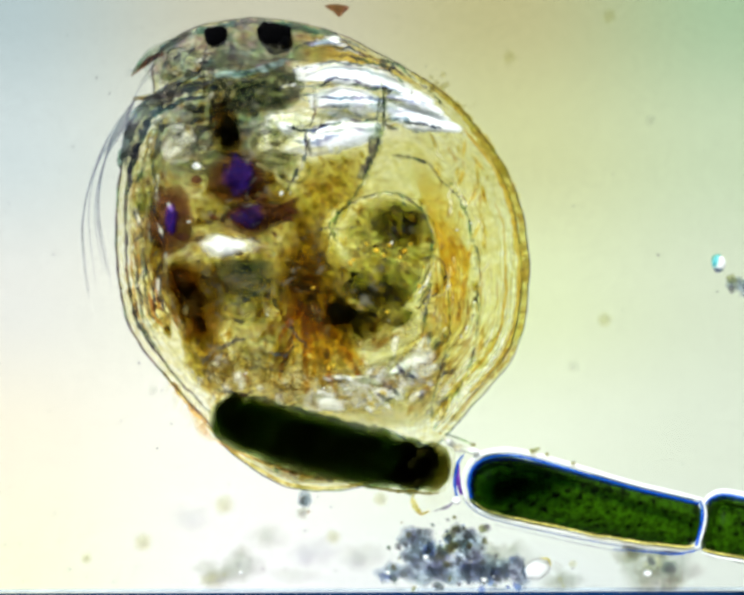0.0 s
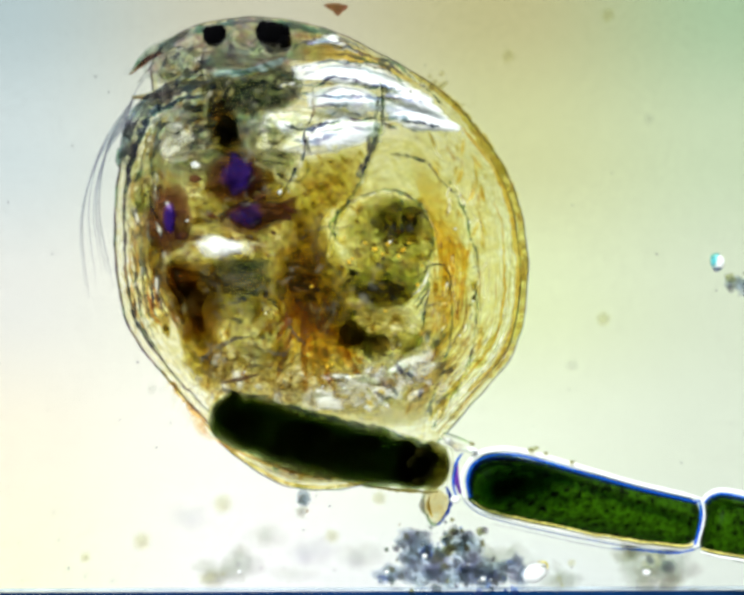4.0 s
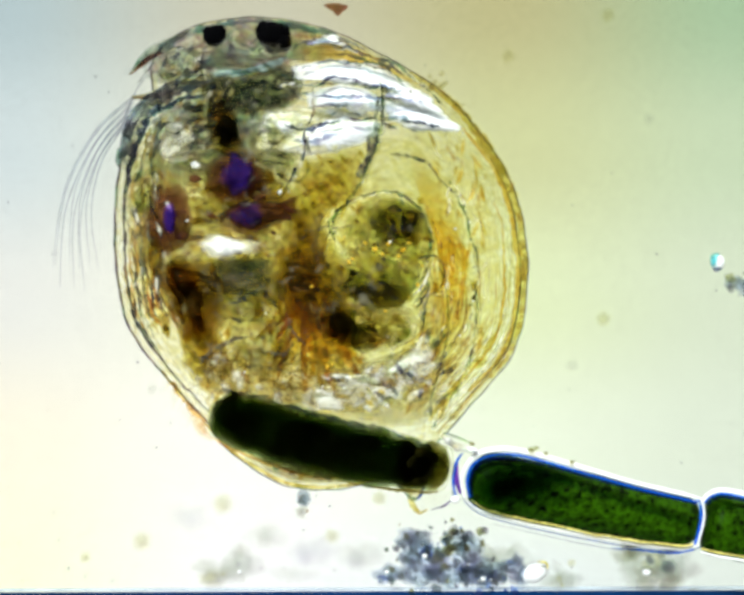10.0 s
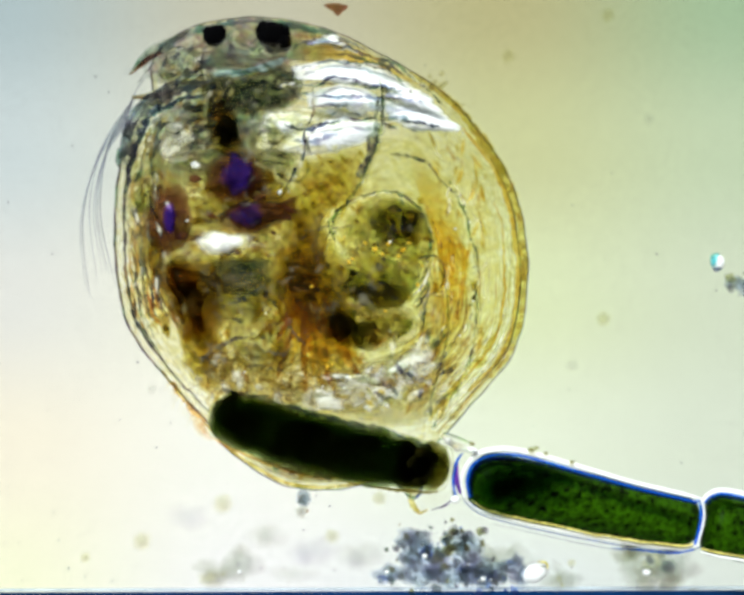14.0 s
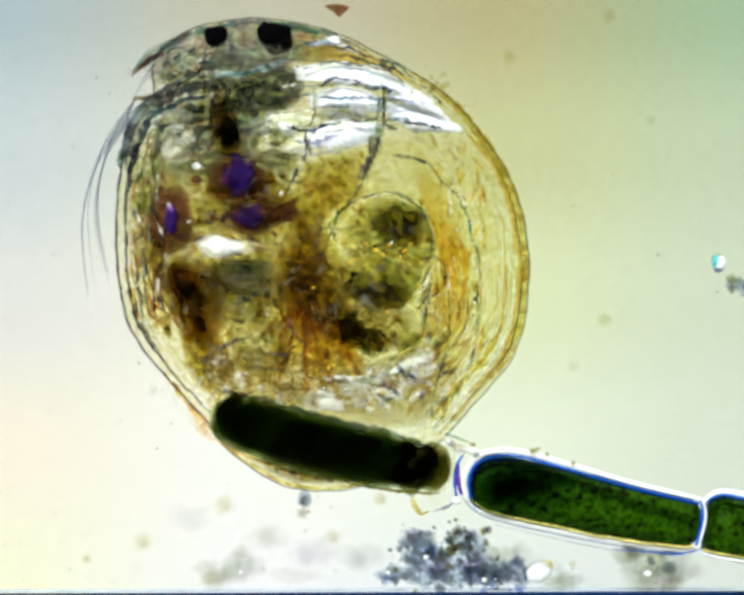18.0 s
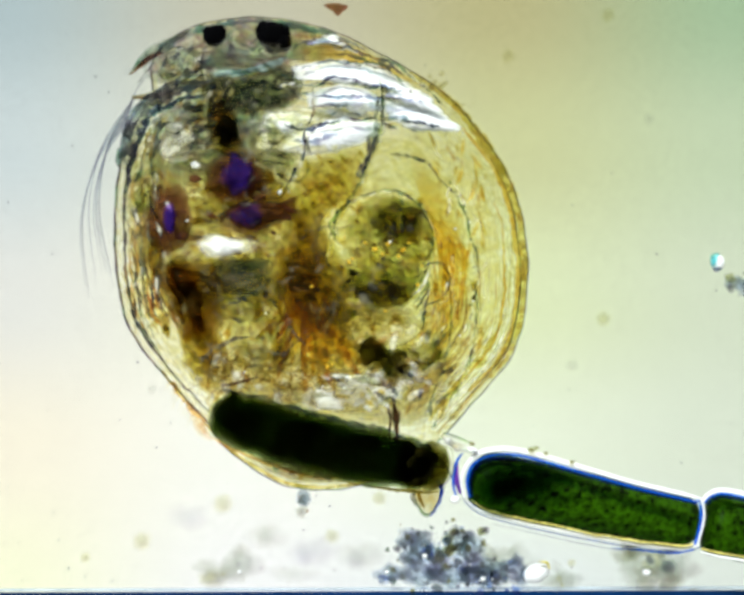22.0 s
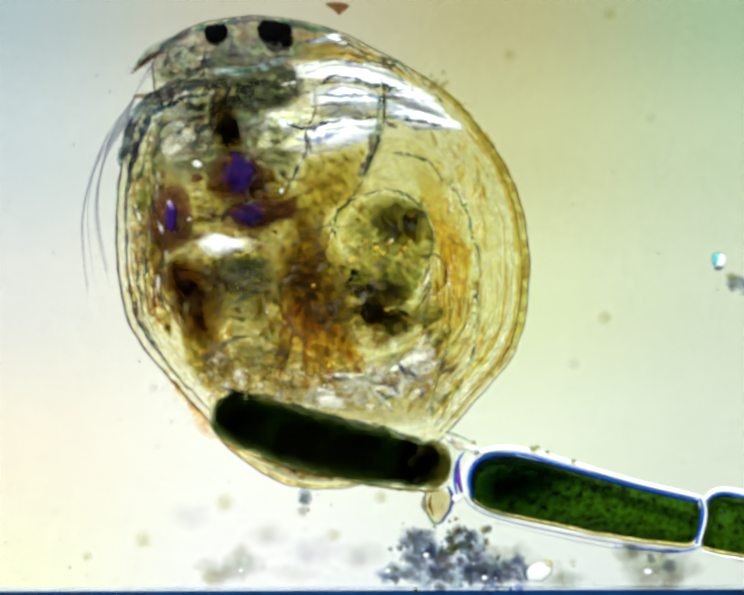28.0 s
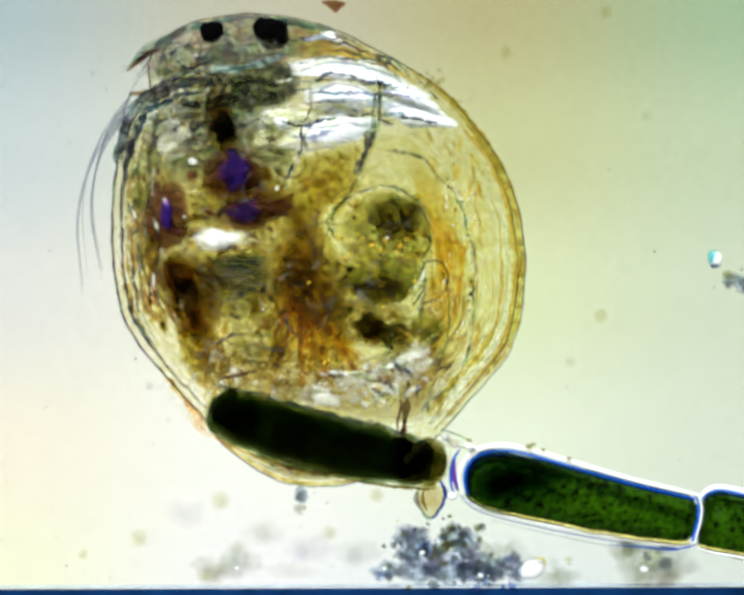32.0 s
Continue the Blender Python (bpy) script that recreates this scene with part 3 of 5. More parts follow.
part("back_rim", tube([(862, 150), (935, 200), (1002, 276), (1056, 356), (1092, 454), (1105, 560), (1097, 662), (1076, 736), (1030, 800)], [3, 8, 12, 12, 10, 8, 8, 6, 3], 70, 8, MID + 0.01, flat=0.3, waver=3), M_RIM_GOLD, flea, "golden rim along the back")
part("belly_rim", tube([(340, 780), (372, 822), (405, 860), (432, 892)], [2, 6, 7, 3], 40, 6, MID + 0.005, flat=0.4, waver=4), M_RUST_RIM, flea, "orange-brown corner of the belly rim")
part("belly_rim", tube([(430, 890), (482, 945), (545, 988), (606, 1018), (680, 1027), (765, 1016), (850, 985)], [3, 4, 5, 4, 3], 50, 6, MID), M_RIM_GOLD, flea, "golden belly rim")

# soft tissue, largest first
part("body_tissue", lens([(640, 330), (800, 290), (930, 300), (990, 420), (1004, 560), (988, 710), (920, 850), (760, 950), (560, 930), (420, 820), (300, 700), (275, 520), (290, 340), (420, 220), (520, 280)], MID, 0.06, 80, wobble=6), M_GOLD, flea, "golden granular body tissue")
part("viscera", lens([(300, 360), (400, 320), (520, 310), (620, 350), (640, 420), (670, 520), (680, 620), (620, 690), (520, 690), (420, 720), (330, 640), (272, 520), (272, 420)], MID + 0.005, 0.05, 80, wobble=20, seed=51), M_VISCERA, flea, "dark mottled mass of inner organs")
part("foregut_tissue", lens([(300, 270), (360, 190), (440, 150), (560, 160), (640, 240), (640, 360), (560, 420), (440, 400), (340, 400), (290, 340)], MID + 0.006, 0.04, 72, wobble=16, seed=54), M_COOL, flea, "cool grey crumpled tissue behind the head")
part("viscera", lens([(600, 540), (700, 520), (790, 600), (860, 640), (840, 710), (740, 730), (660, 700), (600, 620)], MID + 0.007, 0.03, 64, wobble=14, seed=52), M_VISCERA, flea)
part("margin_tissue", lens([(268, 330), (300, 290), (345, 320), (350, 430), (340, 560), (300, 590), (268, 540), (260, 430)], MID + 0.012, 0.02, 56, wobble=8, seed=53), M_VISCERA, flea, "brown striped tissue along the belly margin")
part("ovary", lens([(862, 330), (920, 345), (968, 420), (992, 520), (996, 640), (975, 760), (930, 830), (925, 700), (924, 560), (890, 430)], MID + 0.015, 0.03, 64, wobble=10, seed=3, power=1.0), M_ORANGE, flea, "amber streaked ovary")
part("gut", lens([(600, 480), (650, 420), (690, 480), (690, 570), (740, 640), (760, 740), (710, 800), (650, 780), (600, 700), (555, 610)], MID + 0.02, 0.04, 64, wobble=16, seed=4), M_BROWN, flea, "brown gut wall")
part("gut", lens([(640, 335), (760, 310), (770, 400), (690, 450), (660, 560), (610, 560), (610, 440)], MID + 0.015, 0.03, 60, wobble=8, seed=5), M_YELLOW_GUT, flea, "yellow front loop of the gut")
loop = part("gut_loop", blob(815, 520, MID + 0.025, 100, 112, 40, 0.12, 6), M_OLIVE, flea, "olive coiled gut loop")
part("food_mass", blob(840, 466, MID + 0.05, 58, 46, 30, 0.6, 7, freq=1.8), M_FOOD, loop, "dark food in the gut")
part("food_mass", blob(795, 600, MID + 0.045, 92, 44, 26, 0.35, 8), M_OLIVE, loop)
part("food_mass", blob(800, 622, MID + 0.055, 74, 28, 20, 0.5, 18, -8), M_FOOD, loop, "dark olive food in the gut")
part("loop_membrane", tube([(800, 290), (772, 350), (745, 410), (706, 452), (692, 478), (702, 510)], [4, 5, 3, 5, 4, 2], 40, 6, MID + 0.06, waver=7), M_LINE, loop, "dark teal membrane edge")
# A pale twin tube paints the light side of each dark membrane line.
part("edge_highlight", tube([(x + 4, y + 3.5) for x, y in [(800, 290), (772, 350), (745, 410), (706, 452), (692, 478), (702, 510)]], [r * 1.1 for r in [4, 5, 3, 5, 4, 2]], 40, 6, MID + 0.06 - 0.004, waver=8), M_FIBRE_PALE, loop)
part("loop_membrane", tube([(702, 468), (730, 432), (780, 410), (835, 408), (880, 432), (904, 475), (906, 530), (893, 566)], [2, 2.5, 3, 3, 2.5, 2.5, 2], 60, 6, MID + 0.07, waver=8), M_LINE, loop, "dark teal membrane edge")
part("edge_highlight", tube([(x + 4, y + 3.5) for x, y in [(702, 468), (730, 432), (780, 410), (835, 408), (880, 432), (904, 475), (906, 530), (893, 566)]], [r * 1.1 for r in [2, 2.5, 3, 3, 2.5, 2.5, 2]], 60, 6, MID + 0.07 - 0.004, waver=8), M_FIBRE_PALE, loop)
part("loop_membrane", tube([(704, 470), (690, 500), (680, 540), (715, 590)], [2, 2, 1.5], 30, 6, MID + 0.06), M_LINE, loop)
part("edge_highlight", tube([(x + 4, y + 3.5) for x, y in [(704, 470), (690, 500), (680, 540), (715, 590)]], [r * 1.1 for r in [2, 2, 1.5]], 30, 6, MID + 0.06 - 0.004, waver=8), M_FIBRE_PALE, loop)
part("dorsal_line", tube([(820, 328), (880, 334), (935, 380), (975, 440), (998, 520), (1006, 620), (1000, 720), (968, 810), (915, 900)], [2, 3, 3, 2.2, 2.2, 2, 2, 1.5], 90, 6, MID + 0.05, waver=7), M_LINE, flea, "thin dark line along the brood space")
part("edge_highlight", tube([(x + 4, y + 3.5) for x, y in [(820, 328), (880, 334), (935, 380), (975, 440), (998, 520), (1006, 620), (1000, 720), (968, 810), (915, 900)]], [r * 1.1 for r in [2, 3, 3, 2.2, 2.2, 2, 2, 1.5]], 90, 6, MID + 0.05 - 0.004, waver=8), M_FIBRE_PALE, flea)

def band(line, w):
    """The outline of a strap of varying half width along a line."""
    c = spline(line, 9)
    ww = spline([(x, 0) for x in w], 9)
    up, lo = [], []
    for i, p in enumerate(c):
        t = (c[min(8, i + 1)] - c[max(0, i - 1)]).normalized()
        nrm = Vector((-t.y, t.x, 0))
        up.append(p + nrm * ww[i].x)
        lo.append(p - nrm * ww[i].x)
    return [(p.x, p.y) for p in up + lo[::-1]]


rnd = random.Random(5)

# head
part("head_shield", lens([(300, 140), (345, 98), (420, 58), (545, 42), (660, 60), (760, 100), (700, 130), (620, 130), (540, 150), (450, 150), (400, 150), (330, 180)], MID + 0.01, 0.03, 64, wobble=3), M_COOLPALE, flea, "grey-lilac head shield")
part("head_edge", tube([(300, 132), (345, 104), (400, 70), (470, 50), (545, 45), (625, 55), (700, 76), (770, 106)], [3, 8, 9, 8, 7, 7, 6, 2], 60, 8, MID + 0.02, flat=0.4, waver=4), M_LILAC, flea, "lilac and teal band along the brow")
part("compound_eye", join(blob(572, 76, MID + 0.03, 30, 28, 26, 0.12, 2, 30), blob(592, 90, MID + 0.03, 24, 20, 20, 0.12, 3), blob(556, 64, MID + 0.03, 18, 18, 16, 0.2, 9), blob(596, 68, MID + 0.03, 16, 18, 16, 0.2, 8), blob(578, 98, MID + 0.03, 20, 14, 16, 0.2, 6)), M_BLACK, flea, "large black compound eye")
part("ocellus", join(blob(452, 76, MID + 0.03, 23, 23, 18, 0.14, 4), blob(465, 66, MID + 0.03, 12, 13, 12, 0.1, 5), blob(440, 70, MID + 0.03, 13, 16, 12, 0.1, 7)), M_BLACK, flea, "small black eye spot")
part("brain", lens([(425, 160), (500, 160), (600, 130), (640, 180), (630, 215), (560, 240), (470, 235), (420, 205)], MID + 0.03, 0.03, 72, wobble=16, seed=9), M_GREY, flea, "grey-green head tissue")
part("brain", lens([(430, 110), (500, 100), (545, 120), (620, 118), (600, 150), (520, 165), (440, 160)], MID + 0.025, 0.02, 48, wobble=6, seed=70), M_COOLPALE, flea)
part("head_fold", lens(band([(432, 158), (480, 156), (550, 146), (612, 122)], [8, 10, 9, 6]), MID + 0.075, 0.005, 48, wobble=6, seed=71), M_FOLD, flea, "pale cyan fold below the eyes")
part("nerve", lens([(440, 180), (480, 200), (505, 260), (510, 330), (450, 330), (430, 260)], MID + 0.035, 0.025, 48, wobble=6, seed=10), M_DARKBROWN, flea, "brown nerve cord")
part("nerve_knot", blob(477, 277, MID + 0.085, 27, 36, 16, 0.5, 11), M_DARK, flea, "black nerve knot")
rostrum = part("rostrum", tube([(400, 66), (350, 92), (322, 108), (298, 128), (272, 158)], [4, 9, 12, 9, 0.8], 30, 8, MID), M_SLATE, flea, "dark pointed beak with rust underside")
part("beak_underside", tube([(345, 112), (322, 118), (300, 134), (274, 158)], [2, 6, 6, 0.6], 20, 8, MID + 0.012), M_RUST, rostrum, "rust underside")
for i, (x, y) in enumerate([(262, 148), (258, 160), (266, 138)]):
    part("beak_bristle", tube([(285, 140), (272 + i, 148), (x, y)], [1.0, 0.5], 8, 4, MID), M_HAIR, rostrum)
part("head_line", tube([(430, 100), (425, 150), (440, 200), (450, 240)], [1.5, 3, 2, 1], 24, 6, MID + 0.06), M_LINE, flea)
part("head_line", tube([(455, 160), (520, 150), (575, 135), (605, 118)], [2, 3.5, 3, 2], 24, 6, MID + 0.07), M_LINE, flea)
part("head_line", tube([(290, 175), (340, 120), (400, 105), (425, 130), (400, 165)], [1, 1.5, 2, 1], 30, 6, MID + 0.05), M_TEAL, flea)

# mouth parts
mandible = part("mandible", lens([(436, 340), (480, 308), (545, 324), (572, 380), (550, 425), (480, 430), (430, 400)], MID + 0.04, 0.03, 48, wobble=12, seed=12), M_MAROON, flea, "maroon mandible with a violet core")
part("violet_core", blob(502, 368, MID + 0.075, 38, 46, 18, 0.45, 13), M_PURPLE, mandible, "violet core")
mandible2 = part("mandible", lens([(456, 448), (520, 418), (585, 424), (634, 410), (626, 456), (570, 488), (490, 494)], MID + 0.04, 0.025, 48, wobble=12, seed=14), M_MAROON, flea, "maroon mandible with a violet core")
part("violet_core", blob(520, 456, MID + 0.07, 40, 30, 16, 0.5, 15, -10), M_PURPLE, mandible2, "violet core")
maxilla = part("maxilla", lens([(310, 420), (345, 385), (390, 390), (410, 440), (395, 520), (340, 545), (300, 500)], MID + 0.04, 0.025, 48, wobble=8, seed=16), M_MAROON, flea, "maroon maxilla")
part("violet_core", blob(358, 460, MID + 0.07, 15, 40, 12, 0.2, 17), M_PURPLE, maxilla, "violet core")
part("labrum", lens([(400, 420), (450, 405), (520, 420), (540, 450), (490, 480), (420, 480), (395, 450)], MID + 0.03, 0.02, 48, wobble=5, seed=18), M_OLIVE, flea)
# The highlight on the lip, drawn as a flat white lens.
gleam = part("labrum_gleam", lens([(396, 514), (414, 492), (455, 484), (505, 490), (548, 498), (566, 514), (550, 532), (505, 544), (450, 552), (408, 540)], MID + 0.075, 0.006, 60, wobble=10, seed=19, power=1.3), M_LIP, flea, "white gleam painted on the lip", pivot=P(465, 525, MID))

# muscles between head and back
# Straps of muscle whose glossy brilliance is put into an opaque white colour.
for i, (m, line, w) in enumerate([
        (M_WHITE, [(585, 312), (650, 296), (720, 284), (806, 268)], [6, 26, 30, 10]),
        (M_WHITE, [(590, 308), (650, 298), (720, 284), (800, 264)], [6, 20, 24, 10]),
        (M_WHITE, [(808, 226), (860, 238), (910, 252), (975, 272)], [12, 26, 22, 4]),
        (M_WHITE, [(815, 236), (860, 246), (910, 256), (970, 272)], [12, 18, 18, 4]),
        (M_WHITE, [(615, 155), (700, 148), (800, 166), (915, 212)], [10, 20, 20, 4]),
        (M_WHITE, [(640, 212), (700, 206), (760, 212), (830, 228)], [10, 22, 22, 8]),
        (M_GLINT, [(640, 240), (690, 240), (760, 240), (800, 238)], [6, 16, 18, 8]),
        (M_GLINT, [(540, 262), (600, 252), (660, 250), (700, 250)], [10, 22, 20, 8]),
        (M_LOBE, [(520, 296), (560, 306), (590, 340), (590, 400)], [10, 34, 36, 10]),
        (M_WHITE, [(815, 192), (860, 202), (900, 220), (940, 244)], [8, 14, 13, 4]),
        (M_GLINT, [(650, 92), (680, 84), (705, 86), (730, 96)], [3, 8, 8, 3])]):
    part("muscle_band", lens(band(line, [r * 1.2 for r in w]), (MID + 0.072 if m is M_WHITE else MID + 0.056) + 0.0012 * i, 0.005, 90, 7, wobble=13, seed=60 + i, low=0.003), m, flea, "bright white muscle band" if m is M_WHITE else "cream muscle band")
for line, w in [([(620, 150), (680, 130), (760, 136), (860, 168)], [1, 2.5, 3, 1]), ([(630, 176), (720, 178), (800, 186), (890, 214)], [1, 3, 3, 1]),
                ([(650, 224), (740, 226), (805, 212), (830, 218)], [1, 2, 2, 1]), ([(640, 262), (720, 258), (800, 250), (930, 262)], [1, 2.5, 2.5, 1]),
                ([(797, 170), (800, 210), (806, 250), (796, 300)], [1.5, 3, 4, 4]), ([(655, 180), (660, 230), (645, 280), (640, 330), (600, 400)], [1, 2, 2.5, 4, 2]),
                ([(860, 190), (862, 206), (866, 224)], [2, 2.5, 2]), ([(700, 96), (780, 118), (860, 155), (930, 215)], [2, 4, 4, 2])]:
    part("muscle_edge", tube(line, w, 40, 6, MID + 0.085, waver=8), M_LINE, flea, "dark line between muscles")
    # offset pale copy: the light flank of the line, put in as a tube
    part("edge_highlight", tube([(x + 4, y + 3.5) for x, y in line], [r * 1.1 for r in w], 40, 6, MID + 0.085 - 0.004, waver=8), M_FIBRE_PALE, flea)
part("shoulder_tissue", lens([(615, 62), (720, 82), (820, 130), (905, 186), (860, 170), (780, 140), (690, 124), (620, 130)], MID + 0.06, 0.01, 48, wobble=4, seed=20), M_ORANGE, flea, "tan shoulder tissue")
for ln in ([(612, 100), (660, 88), (720, 92)], [(700, 112), (770, 128), (850, 156)], [(650, 172), (720, 168), (780, 178), (850, 190)], [(660, 200), (740, 200), (800, 208), (900, 222)], [(800, 244), (860, 252), (930, 264)], [(600, 262), (650, 268), (700, 258)]):
    part("muscle_edge", tube(ln, [1, 4, 5, 4, 1], 40, 6, MID + 0.09, waver=9), M_STRAND, flea, "slate blue line between muscles")

# limbs and lower body
part("limb_base", lens([(315, 550), (370, 525), (450, 545), (480, 620), (470, 730), (425, 750), (375, 705), (335, 640)], MID + 0.03, 0.03, 56, wobble=12, seed=21), M_DARKBROWN, flea, "dark brown limb base")
part("limb_base", lens([(370, 690), (430, 680), (475, 720), (480, 800), (440, 830), (395, 780)], MID + 0.02, 0.02, 48, wobble=12, seed=22), M_BROWN, flea)
limbs = []
for i, (pts, m, pv) in enumerate([
        ([(420, 570), (500, 555), (580, 560), (600, 620), (560, 680), (480, 700), (430, 650)], M_LOBE, (470, 570)),
        ([(470, 660), (560, 640), (620, 680), (620, 760), (560, 800), (490, 770)], M_LOBE, (560, 650)),
        ([(440, 740), (500, 720), (540, 770), (520, 830), (460, 830), (425, 790)], M_BEIGE, (480, 730)),
        ([(540, 760), (620, 740), (690, 780), (700, 850), (620, 850), (550, 820)], M_BEIGE, (600, 750)),
        ([(660, 790), (740, 770), (820, 790), (800, 860), (720, 870), (670, 850)], M_BEIGE, (720, 770))]):
    limbs.append(part("thoracic_limb", lens(pts, MID + 0.02 + 0.006 * i, 0.02, 48, wobble=8, seed=30 + i), m, flea, "translucent lobed limb", pivot=P(*pv, MID)))
part("filter_comb", lens([(430, 760), (560, 720), (720, 770), (880, 730), (960, 760), (930, 880), (800, 900), (640, 870), (470, 830)], MID - 0.01, 0.03, 64, wobble=8, seed=36), M_BEIGE, flea, "beige streaked filter comb")
part("gut_core", lens([(604, 455), (645, 440), (690, 490), (728, 580), (740, 670), (680, 705), (618, 690), (580, 640), (570, 560)], MID + 0.05, 0.014, 56, wobble=16, seed=101, power=1.2), M_BROWN, flea, "deep brown core of the gut")
part("gut_core", lens([(596, 520), (640, 500), (670, 560), (668, 640), (610, 640), (580, 590)], MID + 0.058, 0.01, 48, wobble=14, seed=102, power=1.2), M_BROWN, flea)
part("adductor", lens([(440, 300), (520, 330), (560, 370), (620, 400), (632, 460), (590, 490), (520, 496), (450, 470), (432, 400)], MID + 0.032, 0.014, 56, wobble=14, seed=103, power=1.2), M_BROWN, flea, "dark olive-brown muscle of the jaws")
for i in range(15):
    a = radians(52 + 6.5 * i)
    k = rnd.uniform(110, 200)
    part("gut_streak", tube([(648 + 18 * math.cos(a), 620 + 20 * math.sin(a)), (655 + k * 0.6 * math.cos(a), 630 + k * 0.6 * math.sin(a)), (662 + k * math.cos(a), 640 + k * math.sin(a))], [5, rnd.uniform(7, 15), 3], 24, 8, MID + 0.062, flat=0.25, waver=6), (M_AMBER_LINE, M_RUST_RIM, M_SEAM)[i % 3], flea, "orange-brown streak fanning from the gut")
# Three darker lenses laid over the limb base.
part("limb_shadow", lens([(346, 548), (385, 540), (420, 575), (432, 640), (440, 712), (410, 716), (385, 660), (352, 610)], MID + 0.064, 0.012, 48, wobble=9, seed=104, power=1.1), M_DARKBROWN, flea, "blackish brown patch over the limb base")
part("limb_shadow", lens([(352, 556), (392, 562), (408, 610), (396, 640), (366, 606)], MID + 0.072, 0.008, 40, wobble=12, seed=105, power=1.2), M_DARKBROWN, flea)
part("limb_shadow", lens([(398, 620), (420, 640), (432, 700), (414, 704), (400, 668)], MID + 0.072, 0.008, 40, wobble=10, seed=106, power=1.2), M_DARKBROWN, flea)
part("slate_lobe", lens([(420, 548), (500, 542), (570, 552), (585, 600), (540, 640), (480, 632), (430, 600)], MID + 0.05, 0.012, 48, wobble=10, seed=107), M_SLATE, flea, "slate grey lobe under the lip")


def globule(x, y, rx, ry, m, z, seed, name="globule", label=""):
    """A clear round body that shows by its skin, seen edge on round its rim."""
    v, f, th = blob(x, y, z, rx, ry, min(rx, ry) * 0.5, 0.16, seed, seed * 37.0 % 180)
    return part(name, (v, f, [1 - t for t in th]), m, flea, label)


globule(545, 292, 36, 34, M_SKIN, MID + 0.07, 1, label="clear grey-green globule")
globule(618, 352, 34, 34, M_SKIN, MID + 0.07, 2, label="clear grey-green globule")
globule(585, 402, 18, 17, M_SKIN, MID + 0.07, 3, label="clear grey-green globule")
globule(385, 128, 40, 27, M_SKIN, MID + 0.05, 4, "antennule", "clear oval feeler base under the beak")
globule(424, 480, 26, 22, M_SKIN, MID + 0.068, 5)
globule(380, 292, 30, 40, M_SKIN, MID + 0.06, 6)
for i in range(26):
    x, y = 452 + 30 * (i % 7) + rnd.uniform(-9, 9), 735 + 34 * (i // 7) + 5 * (i % 7) + rnd.uniform(-8, 8)
    globule(x, y, rnd.uniform(15, 26), rnd.uniform(14, 22), M_SEAM, MID + 0.058, 10 + i, "comb_lobe", "pale tan rounded lobe of the filter comb")
for i in range(16):
    globule(700 + rnd.uniform(0, 180), 560 + rnd.uniform(-60, 90), rnd.uniform(10, 22), rnd.uniform(9, 18), (M_SKIN, M_SEAM)[i % 2], MID + 0.075, 40 + i, "gut_vesicle", "small clear vesicle")
part("cream_patch", lens([(345, 262), (385, 250), (412, 280), (404, 330), (360, 345), (338, 310)], MID + 0.066, 0.005, 40, wobble=14, seed=109, power=1.0), M_BEIGE, flea, "bright cream patch behind the antenna")
# Lenses whose colour carries white sparkles, as if the tissue were crinkled.
for i, pts in enumerate(([(690, 800), (770, 780), (850, 735), (905, 700), (915, 760), (880, 820), (810, 860), (720, 850)], [(560, 240), (640, 236), (640, 290), (580, 330), (540, 310)], [(640, 820), (720, 830), (720, 868), (640, 858)])):
    part("crinkled_tissue", lens(pts, MID + 0.071, 0.006, 56, wobble=13, seed=130 + i, power=0.8), M_SPARKLE, flea, "clear tissue with bright crinkles painted in")
part("belly_tissue", lens([(500, 950), (580, 980), (680, 1000), (780, 1008), (760, 1016), (680, 1022), (600, 1012), (540, 985)], MID, 0.012, 48, wobble=4, seed=140), M_LOBE, flea, "olive tissue inside the belly rim")
for i in range(7):
    y = 548 + 15 * i
    part("rump_fold", tube([(868 + 3 * i, y + 62), (895, y + 30), (912 - 2 * i, y)], [1, 3.5, 1], 24, 6, MID + 0.078, waver=5), (M_LINE, M_WRINKLE, M_SLATE)[i % 3], flea, "fine fold of the tail end")
for pts, w in (([(418, 768), (448, 738), (486, 718), (522, 710)], [1, 5, 5, 1]), ([(550, 738), (596, 744), (632, 714)], [1, 3.5, 1]), ([(470, 650), (520, 625), (560, 600)], [1, 4, 1]), ([(560, 680), (610, 690), (640, 730)], [1, 3, 1]), ([(640, 485), (690, 480), (745, 476)], [1, 2.5, 1]), ([(520, 775), (560, 770), (600, 785)], [1, 3, 1])):
    part("limb_fold", tube(pts, w, 30, 6, MID + 0.08, flat=0.5, waver=7), M_SLATE, flea, "dark slate fold of a limb")
part("dark_strand", tube([(795, 205), (792, 250), (788, 290), (774, 330), (752, 375)], [3, 5, 10, 11, 5], 40, 8, MID + 0.088, flat=0.3, waver=6), M_SLATE, flea, "slate strand beside the gut loop")
rump = part("postabdomen", lens([(895, 540), (925, 545), (942, 600), (940, 700), (905, 840), (870, 880), (850, 850), (880, 720), (880, 610)], MID + 0.03, 0.02, 56, wobble=6, seed=37), M_RUMP, flea, "reddish tail end bent under the body", pivot=P(900, 540, MID))
part("rump_edge", tube([(880, 545), (915, 538), (936, 570), (925, 610), (885, 630)], [2, 2.5, 2.5, 2], 40, 6, MID + 0.06), M_LINE, rump, "dark teal edge")
